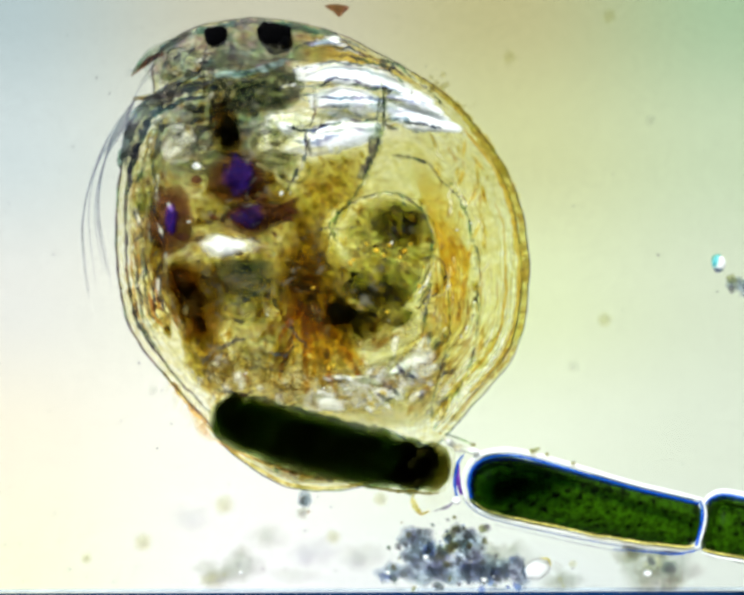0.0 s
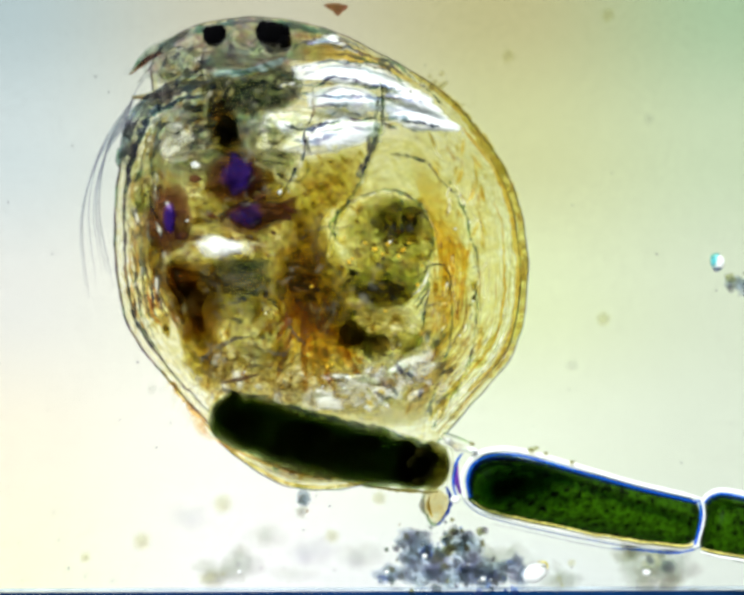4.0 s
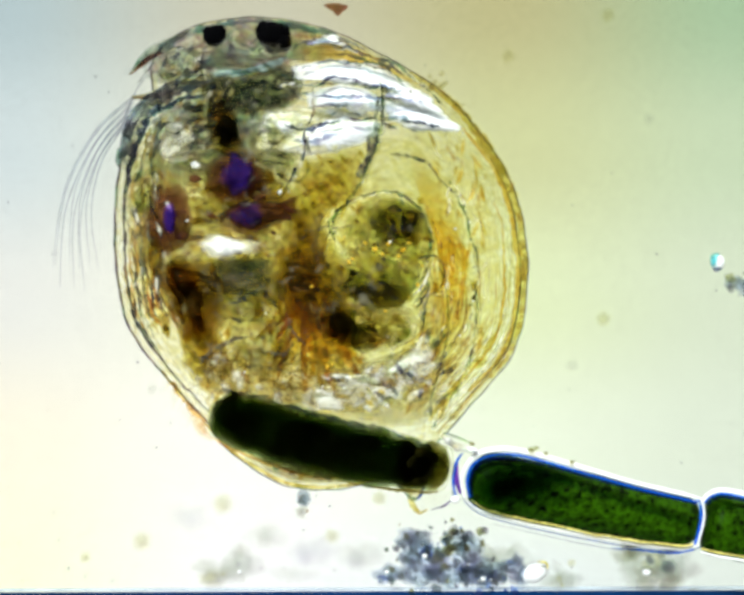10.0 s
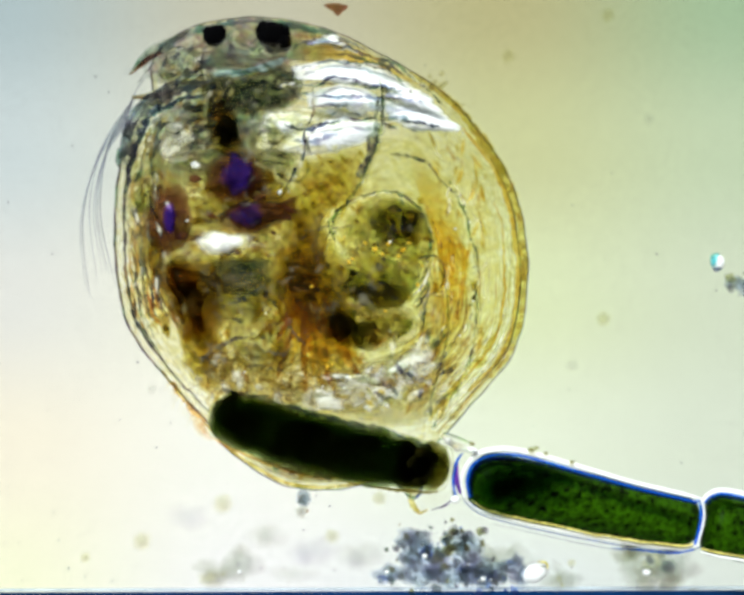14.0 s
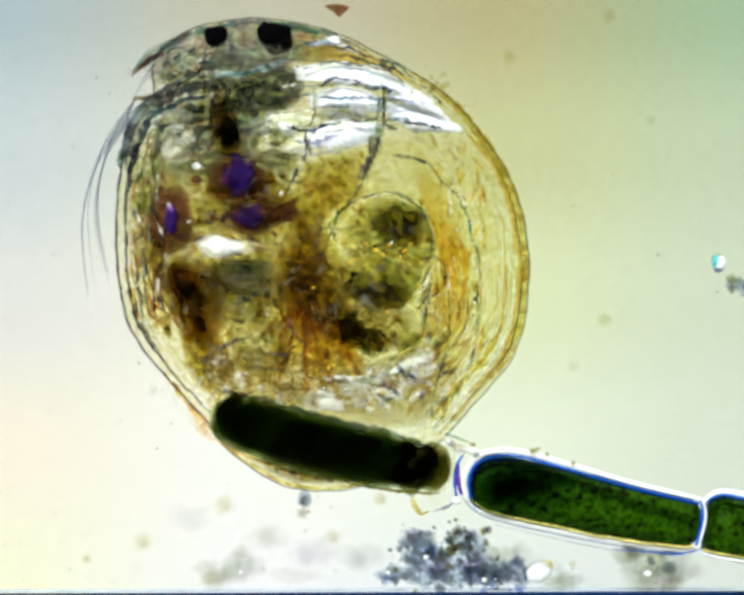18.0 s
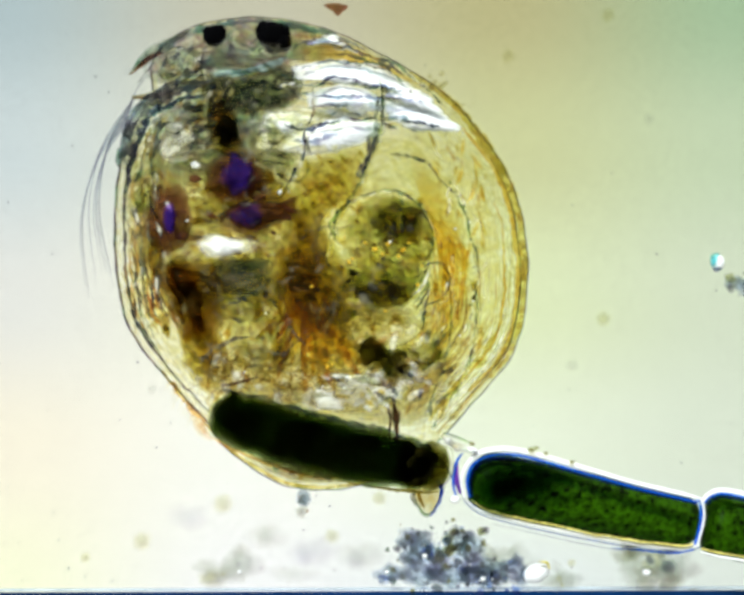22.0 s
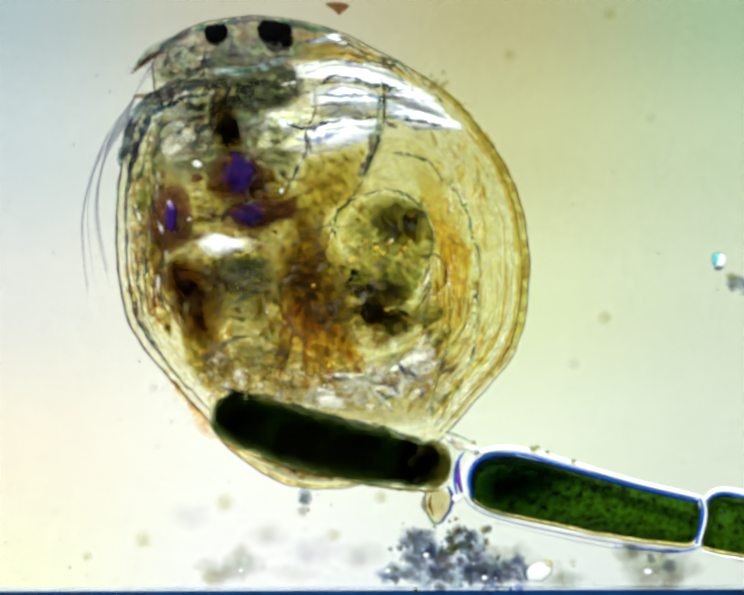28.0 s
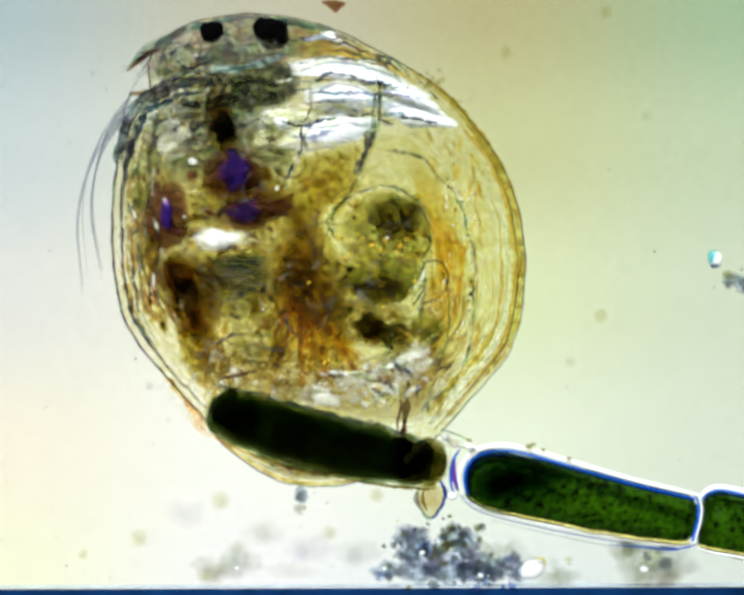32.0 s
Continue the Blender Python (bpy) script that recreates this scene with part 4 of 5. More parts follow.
# light flank of the tail's dark edge, drawn as its own tube
part("edge_highlight", tube([(x + 4, y + 3.5) for x, y in [(880, 545), (915, 538), (936, 570), (925, 610), (885, 630)]], [r * 1.1 for r in [2, 2.5, 2.5, 2]], 40, 6, MID + 0.06 - 0.004, waver=8), M_FIBRE_PALE, rump)
part("rump_edge", tube([(925, 560), (942, 620), (940, 720), (905, 850)], [2, 2, 2, 1.5], 40, 6, MID + 0.06), M_LINE, rump)
part("edge_highlight", tube([(x + 4, y + 3.5) for x, y in [(925, 560), (942, 620), (940, 720), (905, 850)]], [r * 1.1 for r in [2, 2, 2, 1.5]], 40, 6, MID + 0.06 - 0.004, waver=8), M_FIBRE_PALE, rump)
pellet = part("hindgut_pellet", blob(730, 684, MID + 0.08, 37, 33, 18, 0.7, 41, freq=1.7), M_DARK, flea, "dark pellet in the hind gut", pivot=P(760, 690, MID))
part("food_mass", blob(776, 704, MID + 0.078, 44, 32, 18, 0.9, 42, freq=1.6), M_FOOD, pellet, "mottled dark food")
part("food_mass", blob(838, 692, MID + 0.078, 40, 26, 14, 0.9, 43, freq=1.6), M_OLIVE, pellet, "mottled dark food")
part("pellet_halo", blob(800, 690, MID + 0.03, 90, 50, 26, 0.25, 44), M_BEIGE, flea)
limb_tip = part("limb_tip", join(blob(436, 828, 0.15, 26, 15, 12, 0.5, 61, 20), blob(456, 842, 0.15, 20, 16, 12, 0.4, 62, 40)), M_DARKBROWN, flea, "dark brown limb tip", pivot=P(450, 850, 0.15))
tail_stripe = part("tail_stripe", join(tube([(888, 800), (880, 850), (862, 925)], [2, 9, 5], 30, 8, 0.095, flat=0.4, waver=5), tube([(872, 815), (866, 860), (850, 915)], [1, 4, 2], 30, 6, 0.1, waver=5)), M_MAROON, flea, "maroon stripe of the tail end", pivot=P(870, 900, 0.095))
claw = part("tail_claw", tube([(460, 806), (500, 800), (545, 790)], [1.5, 5, 1.0], 16, 6, MID + 0.09), M_ROSTRUM, flea, "dark tail claw", pivot=P(500, 798, MID))
# Highlights on the folds, drawn as white straps of colour.
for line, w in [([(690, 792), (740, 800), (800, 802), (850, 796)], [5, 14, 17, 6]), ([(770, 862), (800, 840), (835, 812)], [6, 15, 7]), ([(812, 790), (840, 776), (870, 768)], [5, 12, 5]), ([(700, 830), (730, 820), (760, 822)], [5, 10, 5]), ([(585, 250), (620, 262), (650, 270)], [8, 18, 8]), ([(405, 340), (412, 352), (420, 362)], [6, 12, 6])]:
    part("fold_highlight", lens(band(line, w), MID + 0.068, 0.004, 60, wobble=9, seed=int(line[0][0]), power=1.6), M_GLINT, flea, "white highlight painted on a fold of clear tissue")
# The shade below the lip, put in as a grey-teal lens.
part("lip_shadow", lens([(420, 548), (480, 540), (560, 540), (610, 548), (570, 575), (500, 585), (440, 572)], MID + 0.06, 0.006, 48, wobble=10, seed=61, power=1.5), M_TEAL, flea, "grey-teal shade painted under the lip")
# Small pale and tinted blobs paint the glisten of wrinkled tissue.
for x, y, sx, sy, count, tn in [(760, 798, 90, 12, 12, 4), (800, 838, 46, 24, 12, -35), (840, 790, 40, 20, 8, -35)]:
    for i in range(count):
        u, v = rnd.gauss(0, 0.6) * sx, rnd.gauss(0, 0.6) * sy
        c, d = math.cos(radians(tn)), math.sin(radians(tn))
        k = rnd.uniform(4, 10)
        part("wrinkle", blob(x + u * c - v * d, y + u * d + v * c, MID + 0.07 + 0.01 * rnd.random(), k * rnd.uniform(1.6, 3.4), k * 0.9, 4, 0.6, i + x, tn + rnd.uniform(-25, 25), fine=2), (M_WRINKLE, M_TEAL, M_WRINKLE, M_FLAKE, M_FIBRE)[i % 5], flea, "wrinkle of clear tissue, drawn as a tinted streak")

# streaks and fibres
BACK = [(935, 196), (1005, 272), (1062, 352), (1099, 452), (1112, 560), (1104, 665), (1083, 740), (1035, 806), (985, 862), (930, 925)]
BELLY = [(320, 200), (285, 262), (254, 345), (243, 450), (245, 560), (262, 660), (300, 735), (362, 808), (432, 885)]


def inset(curve, d, a, b, wave, n=7):
    """A stretch of a margin, moved inwards by d with a slight waver."""
    c = spline(curve, 60)
    got = []
    for i in range(n):
        p = c[int((a + (b - a) * i / (n - 1)) * 59)]
        q = p + (Vector((700, 540, 0)) - p).normalized() * (d + rnd.uniform(-wave, wave))
        got.append((q.x, q.y))
    return got


for i in range(64):
    d = 8 + 150 * (i / 64) ** 1.1
    a = rnd.uniform(0.25, 0.7) if i % 3 == 0 else rnd.uniform(0.45, 0.75)
    part("growth_line", tube(inset(BACK, d, a, min(1.0, a + rnd.uniform(0.12, 0.4)), 3), [0.4, rnd.uniform(1.0, 2.4), 0.4], 24, 5, MID + 0.05), (M_FIBRE, M_FIBRE_PALE, M_FIBRE, M_RIM_GOLD)[i % 4], flea)
part("growth_line", tube(inset(BACK, 16, 0.2, 0.95, 1.5, 12), [1, 2.2, 2, 1], 60, 6, MID + 0.03), M_LINE, flea, "fine dark line inside the back rim")
part("growth_line", tube(inset(BACK, 26, 0.45, 1.0, 1.5, 10), [1, 1.8, 2, 1], 60, 6, MID + 0.03), M_FIBRE, flea)
part("brood_wall", tube(inset(BACK, 84, 0.16, 0.72, 3, 10), [8, 24, 30, 30, 26, 12], 60, 8, MID + 0.04, flat=0.12), M_CREAMY, flea, "pale cream band of the brood space")
for i in range(26):
    q = inset(BACK, 112, 0.2 + 0.026 * i, 0.22 + 0.026 * i, 3, 2)[0]
    part("brood_bead", blob(q[0], q[1], MID + 0.07, rnd.uniform(2, 5), rnd.uniform(2, 4), 3, 0.5, i, fine=2), (M_LINE, M_SLATE, M_WRINKLE)[i % 3], flea)
part("amber_ring", tube(inset(BACK, 20, 0.1, 0.85, 2, 12), [3, 6, 8, 8, 6, 3], 70, 8, MID + 0.03, flat=0.2, waver=3), M_AMBER_LINE, flea, "amber ring inside the back rim")
part("amber_ring", tube(inset(BACK, 47, 0.3, 0.9, 2, 10), [1, 3, 4, 3, 1], 60, 8, MID + 0.032, flat=0.3, waver=4), M_AMBER_LINE, flea)
for i in range(11):
    d = 14 + 17 * i
    part("tail_fold", tube(inset(BACK, d, 0.60 + 0.012 * i, 1.0, 3, 8), [1, 5 + 2 * (i % 3), 6, 7 + 2 * (i % 2), 3], 40, 8, MID + 0.042 + 0.001 * i, flat=0.25, waver=5), (M_FIBRE, M_WRINKLE, M_RIM_GOLD, M_WRINKLE, M_CREAMY)[i % 5], flea, "long fold running to the tail")
for i in range(9):
    x = 912 + 8 * i
    part("amber_streak", tube([(x - 18, 400 + 16 * i + rnd.uniform(-20, 20)), (x + 4, 540), (x + 2 - i, 650 + rnd.uniform(-20, 60))], [1, 2.5 + 2.0 * (i % 3), 1], 24, 6, MID + 0.055, flat=0.4, waver=5), M_AMBER_LINE, flea, "amber streak in the ovary")
for i in range(70):
    d = 22 + 90 * (i / 70)
    a = rnd.uniform(0.02, 0.75)
    part("stria", tube(inset(BELLY, d, a, min(1.0, a + rnd.uniform(0.06, 0.22)), 3, 5), [0.3, rnd.uniform(0.8, 2.0), 0.3], 16, 5, MID + 0.055), (M_FIBRE, M_TEAL, M_FIBRE_PALE, M_FIBRE, M_FIBRE_PALE)[i % 5], flea)
for i in range(26):
    a = rnd.uniform(0.3, 0.6)
    part("margin_stripe", tube(inset(BELLY, 20 + 3.2 * i, a, min(0.8, a + rnd.uniform(0.14, 0.3)), 4, 6), [0.5, rnd.uniform(2.5, 6), 0.5], 24, 6, MID + 0.06, flat=0.3, waver=5), (M_SEAM, M_SLATE, M_RUST_RIM, M_FIBRE, M_TEAL)[i % 5], flea, "brown stripe along the belly margin")
for i in range(12):
    x, y = 356 + i * 7 + rnd.uniform(-3, 3), 800 + i * 9 + rnd.uniform(-3, 3)
    part("belly_bristle", tube([(x + 6, y + 8), (x - 3, y + 14), (x - 3 - rnd.uniform(2, 8), y + rnd.uniform(20, 34))], [1.4, 0.8, 0.4], 8, 4, MID), M_RIM_GOLD, flea)
part("belly_fringe", lens([(398, 862), (418, 868), (436, 900), (448, 928), (425, 922), (408, 900)], MID, 0.006, 32, 5, wobble=3, seed=91), M_RUSTY, flea, "pale orange fringe at the belly corner")


RIM = spline(OUTLINE, 90, True)


def inside(x, y, margin):
    """Whether a place lies within the carapace, away from its rim."""
    hit = False
    for i, p in enumerate(RIM):
        q = RIM[i - 1]
        if (p.y > y) != (q.y > y) and x < (q.x - p.x) * (y - p.y) / (q.y - p.y) + p.x:
            hit = not hit
    return hit and min((p.x - x) ** 2 + (p.y - y) ** 2 for p in RIM) > margin ** 2


def flake(x, y, size, long, turn, z, m, seed, label=""):
    """A small crumpled lobe of tissue."""
    r = random.Random(seed)
    pts = []
    for i in range(8):
        a = i * math.pi / 4
        k = size * r.uniform(0.55, 1.25)
        u, v = k * long * math.cos(a), k * math.sin(a)
        ct, st = math.cos(radians(turn)), math.sin(radians(turn))
        pts.append((x + u * ct - v * st, y + u * st + v * ct))
    part("lobule", lens(pts, z, size / GRID * 0.4, 18, 5, low=size / GRID * 0.2, power=2.4), m, flea, label)


# small tinted lobes added to paint a crumpled look: (count, x, y, spread x, spread y, size, stretch, turn, materials)
for n, (count, x, y, sx, sy, size, long, turn, mats) in enumerate([
        (110, 430, 230, 90, 70, 9, 2.0, 140, (M_TEAL, M_FLAKE, M_GREY, M_TEAL, M_FIBRE)),
        (60, 370, 150, 60, 44, 7, 2.2, 140, (M_TEAL, M_FLAKE, M_LILAC, M_FIBRE_PALE)),
        (150, 310, 430, 40, 150, 7, 4.0, 95, (M_TEAL, M_FIBRE, M_FLAKE, M_FIBRE_PALE, M_FIBRE)),
        (70, 480, 450, 110, 80, 11, 1.8, 10, (M_BROWN, M_FLAKE, M_MAROON, M_FLAKE, M_FIBRE)),
        (50, 400, 620, 70, 90, 14, 2.6, 105, (M_BROWN, M_FLAKE, M_FLAKE)),
        (90, 640, 690, 80, 80, 11, 2.6, 100, (M_BROWN, M_FLAKE, M_FIBRE, M_RIM_GOLD, M_FLAKE)),
        (36, 540, 650, 60, 60, 10, 1.8, 40, (M_FLAKE, M_TEAL, M_FLAKE)),
        (90, 610, 800, 170, 40, 12, 1.6, 80, (M_BEIGE, M_FLAKE, M_FIBRE, M_FLAKE)),
        (70, 815, 555, 85, 110, 10, 1.7, 40, (M_OLIVE, M_FLAKE, M_BROWN, M_RIM_GOLD, M_TEAL)),
        (90, 860, 770, 90, 80, 11, 2.6, 130, (M_FLAKE, M_TEAL, M_FIBRE, M_FIBRE_PALE)),
        (130, 770, 210, 150, 60, 6, 4.2, 10, (M_WRINKLE, M_TEAL, M_FLAKE, M_TEAL, M_LILAC)),
        (60, 690, 380, 60, 70, 9, 2.0, 60, (M_YELLOW_GUT, M_FLAKE, M_FIBRE)),
        (120, 965, 500, 50, 190, 7, 4.0, 82, (M_FIBRE, M_ORANGE, M_RIM_GOLD, M_FIBRE_PALE)),
        (40, 600, 990, 90, 16, 8, 1.8, 15, (M_FIBRE, M_RIM_GOLD, M_BEIGE, M_TEAL))]):
    for i in range(count):
        px, py = x + sx * rnd.uniform(-1.2, 1.2), y + sy * rnd.uniform(-1.2, 1.2)
        if not inside(px, py, 14 + size * long * 0.7):
            continue
        flake(px, py, size * rnd.uniform(0.5, 1.3), long, turn + rnd.uniform(-35, 35), MID + 0.045 + 0.03 * rnd.random(), mats[i % len(mats)], n * 100 + i)
for i, (x, y, k) in enumerate([(790, 525, 6), (850, 526, 6), (818, 514, 5), (735, 552, 5), (742, 545, 4), (657, 604, 4), (690, 772, 5), (700, 768, 4), (770, 512, 3.5), (862, 512, 3.5), (880, 600, 4), (840, 540, 4), (806, 536, 4), (812, 655, 3.5), (890, 560, 3), (726, 500, 3)]):
    part("granule", blob(x, y, MID + 0.09, k * 1.1, k * 0.7, k * 0.7, 0.7, i, i * 40, fine=2), M_SPARK, flea, "amber granule")
for i, (x, y, k) in enumerate([(960, 482, 4), (515, 784, 4), (822, 510, 5), (700, 770, 3), (560, 660, 3), (408, 345, 6), (395, 465, 5), (680, 815, 4), (590, 405, 7)]):
    part("granule", blob(x, y, MID + 0.09, k * 0.8, k * 0.55, k * 0.5, 0.6, i + 30, i * 30, fine=2), M_GLEAM, flea, "pale granule")
# The dot at (724, 386) stands for a speck on the sensor.
for i, (x, y, k) in enumerate([(742, 576, 9), (998, 628, 5), (724, 386, 3), (735, 590, 6)]):
    part("granule", blob(x, y, MID + 0.09, k, k, k, 0.4, i + 50, 0, fine=2), M_DARK, flea, "black granule")

# antenna with its swimming bristles
antenna = part("antenna", tube([(445, 170), (380, 180), (320, 200), (278, 206)], [12, 9, 7, 4], 24, 8, MID + 0.03), M_LOBE, flea, "jointed swimming antenna", pivot=P(278, 206, MID))
for i, (y, w) in enumerate([(0, 3), (7, 2.5), (14, 3), (22, 2), (-8, 2), (30, 2.5), (3, 1.6), (11, 3.5), (18, 2), (26, 3), (35, 2.4), (41, 2), (48, 3), (-4, 2.4)]):
    part("strand", tube([(450, 150 + y), (390, 165 + y * 0.8), (330, 196 + y * 0.8), (285 + y * 0.3, 238 + y), (262 + y * 0.4, 290 + y), (256 + y * 0.4, 340 + y)], [1, w, w * 1.2, w, w, 0.6], 36, 6, MID + 0.04 + 0.001 * i, waver=6), (M_STRAND, M_SLATE, M_STRAND, M_FIBRE_PALE)[i % 4], antenna, "blue-grey strand")
for pts, w, m in (([(445, 168), (385, 186), (332, 210), (290, 246), (262, 300), (250, 352)], [4, 14, 16, 14, 11, 4], M_SLATE), ([(430, 200), (370, 214), (322, 244), (290, 290), (276, 350), (268, 420)], [2, 6, 8, 8, 6, 2], M_STRAND), ([(345, 260), (330, 300), (322, 350)], [2, 5, 2], M_STRAND)):
    part("strand", tube(pts, w, 40, 8, MID + 0.062, flat=0.2, waver=6), m, antenna, "slate blue braided strand")
setae = []
for i in range(9):
    L = (1.0, 0.96, 0.9, 1.02, 0.86, 0.94, 0.8, 0.9, 0.76)[i]
    x, y = 286 - 3.2 * i, 199 + 8.5 * i
    setae.append(part("seta", tube([(x, y), (x - 48 * L, y + 105 * L), (x - 58 * L, y + 250 * L), (x - 16 * L, y + 405 * L)], [2.2, 1.7, 1.2, 0.4], 26, 5, MID), M_HAIR, antenna, "fine grey swimming bristle", pivot=P(x, y, MID)))
part("feeler", tube([(420, 150), (330, 150), (290, 185), (262, 250), (240, 300)], [1.5, 1.5, 1.2, 1, 0.6], 30, 5, MID), M_HAIR, flea, "thin feeler")

# matter clinging to the carapace
part("algal_tuft", join(*[blob(915 + rnd.gauss(0, 14), 176 + rnd.gauss(0, 9), MID + 0.02, *(3 * [rnd.uniform(4, 11)]), 0.4, i, fine=2) for i in range(14)]), M_HAZE[1], flea, "olive fuzz on the back")
part("algal_tuft", join(*[blob(975 + rnd.gauss(0, 10), 232 + rnd.gauss(0, 8), MID + 0.02, *(3 * [rnd.uniform(2, 6)]), 0.4, i, fine=2) for i in range(10)]), M_HAZE[1], flea)

# ---- the algal filament ----
alga = thing("algal_filament", P(1230, 1050, 0), "chain of green filamentous algal cells with bright walls", "alga")


def capsule(a, b, ra, rb, z, flat, n=40, seg=20, lump=0.0, seed=0, blunt=0.35, hollow=False, bulge=0.0, bend=0.0):
    """A cell: a blunt-ended round bar from a to b on the plan grid."""
    a, b = Vector(a).to_3d(), Vector(b).to_3d()
    d = (b - a).normalized()
    side = Vector((-d.y, d.x, 0))
    length = (b - a).length
    verts, faces, thick = [], [], []
    for i in range(n + 1):
        s = i / n
        r = ra + (rb - ra) * s + bulge * math.sin(math.pi * s)
        e = min(s, 1 - s) * length / (r * blunt * 2)
        k = math.sqrt(max(0.0, 1 - (1 - min(1, e)) ** 2)) if e < 1 else 1.0
        k = max(k, 0.02)
        for j in range(seg):
            an = 2 * math.pi * j / seg
            w = 1 + lump * noise.noise(Vector((s * length * 0.03, math.cos(an) * 1.6, math.sin(an) * 1.6 + seed)))
            q = a + (b - a) * s + side * (math.cos(an) * r * k * w + bend * math.sin(math.pi * s))
            v = P(q.x, q.y, z(s) if callable(z) else z)
            v.z += math.sin(an) * r * k * w * flat * U / GRID
            verts.append(v)
            through_skin = min(1.0, 0.16 / max(0.02, abs(math.sin(an)) * k)) ** 2.0 - 0.025
            thick.append(max(0.0, through_skin) if hollow else abs(math.sin(an)) * k)
    for i in range(n):
        for j in range(seg):
            l = (j + 1) % seg
            faces.append((i * seg + j, i * seg + l, (i + 1) * seg + l, (i + 1) * seg + j))
    faces.append(tuple(range(seg))[::-1])
    faces.append(tuple(n * seg + j for j in range(seg)))
    return verts, faces, thick


def rise(z0, z1):
    return lambda s: z0 + (z1 - z0) * s


cell = part("cell", capsule((438, 866), (958, 992), 50, 46, rise(0.25, 0.12), 0.8, hollow=True, bulge=14, bend=12, blunt=0.22), M_WALL_DULL, alga, "dark green algal cell lying over the water flea")
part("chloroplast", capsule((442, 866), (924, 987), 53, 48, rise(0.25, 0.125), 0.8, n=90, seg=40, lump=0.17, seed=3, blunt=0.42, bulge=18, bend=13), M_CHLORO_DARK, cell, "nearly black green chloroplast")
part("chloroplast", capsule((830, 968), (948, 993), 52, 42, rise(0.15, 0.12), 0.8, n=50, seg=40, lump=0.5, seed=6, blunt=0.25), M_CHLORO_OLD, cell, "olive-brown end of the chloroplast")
# Tinted tubes draw the colour fringes along the wall.
part("wall_fringe", tube([(700, 1012), (790, 1027), (860, 1034), (925, 1037)], [1, 3, 4, 2], 40, 6, 0.112, waver=3), M_YELLOW, cell, "yellow fringe drawn along the lower wall")
part("wall_fringe", tube([(446, 922), (500, 952), (600, 990), (700, 1013)], [2, 4, 4, 2], 40, 6, 0.19, waver=3), M_RUST_RIM, cell, "orange fringe drawn along the lower wall")
part("wall_fringe", tube([(455, 820), (560, 840), (680, 876), (800, 905), (900, 938)], [2, 6, 6, 6, 2], 50, 8, 0.2, flat=0.3, waver=5), M_TEAL, cell, "pale teal fringe drawn along the upper wall")
cell = part("cell", capsule((968, 1004), (1482, 1110), 70, 60, rise(0.09, 0.045), 0.75, seg=48, blunt=0.5, hollow=True), M_WALL, alga, "bright-walled green algal cell")
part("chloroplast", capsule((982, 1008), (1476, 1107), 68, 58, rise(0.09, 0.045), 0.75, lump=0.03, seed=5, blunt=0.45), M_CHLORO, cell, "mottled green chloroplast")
# The bright rim that refraction gives the wall, put in as white tubes.
part("wall_highlight", tube([(980, 1050), (972, 1012), (986, 976), (1013, 954), (1060, 946), (1112, 953), (1200, 977), (1330, 1015), (1430, 1039), (1474, 1050)], [2, 2.5, 4.5, 6, 6.5, 6, 5.5, 5, 5, 3], 80, 8, 0.115, flat=0.3), M_SHINE, cell, "white highlight painted along the upper wall")
part("wall_fringe", tube([(990, 1048), (985, 1015), (994, 984), (1018, 965), (1060, 957), (1110, 963), (1200, 988), (1330, 1025), (1430, 1049), (1470, 1058)], [3, 4.5, 4, 3, 3, 3.4, 3.2, 3, 2.6], 80, 6, 0.12), M_BLUE, cell, "blue colour fringe drawn along the wall")
part("wall_fringe", tube([(996, 1048), (991, 1015), (1000, 990), (1022, 972), (1060, 965), (1110, 971), (1200, 994), (1330, 1030), (1430, 1053), (1470, 1062)], [2, 3.5, 4, 3, 2.5, 2, 2, 2, 1.6], 80, 6, 0.11), M_NAVY, cell, "navy colour fringe drawn along the wall")
# A dark filter lens laid over the chloroplast's left end.
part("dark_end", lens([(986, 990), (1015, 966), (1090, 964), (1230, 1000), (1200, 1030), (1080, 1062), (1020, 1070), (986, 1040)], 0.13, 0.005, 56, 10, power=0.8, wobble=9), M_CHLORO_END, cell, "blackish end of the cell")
part("wall_fringe", tube([(962, 1050), (955, 1015), (962, 975), (975, 955)], [2, 3.4, 3.4, 1.5], 30, 6, 0.118), M_BLUE, cell, "blue colour fringe drawn outside the wall")
part("wall_line", tube([(1290, 1155), (1340, 1159), (1420, 1166), (1462, 1157)], [1, 2.2, 2.4, 1], 40, 6, 0.085), M_BLUE, cell)
part("wall_line", tube([(1040, 1104), (1200, 1140), (1340, 1166), (1440, 1175)], [0.5, 1, 1, 0.5], 40, 6, 0.06), M_HAIR, cell)
part("wall_fringe", tube([(992, 1052), (1020, 1072), (1060, 1084), (1200, 1115), (1340, 1139), (1430, 1149), (1462, 1146)], [1, 2, 2.2, 2.4, 2.4, 1.6], 60, 6, 0.105, waver=2), M_YELLOW, cell, "yellow colour fringe drawn along the wall")
part("wall_highlight", tube([(980, 1052), (1010, 1075), (1060, 1091), (1200, 1122), (1340, 1146), (1430, 1156), (1468, 1150)], [2, 3.4, 3.6, 3.8, 3.6, 2], 60, 6, 0.1, flat=0.3), M_SHINE, cell, "white highlight painted along the lower wall")
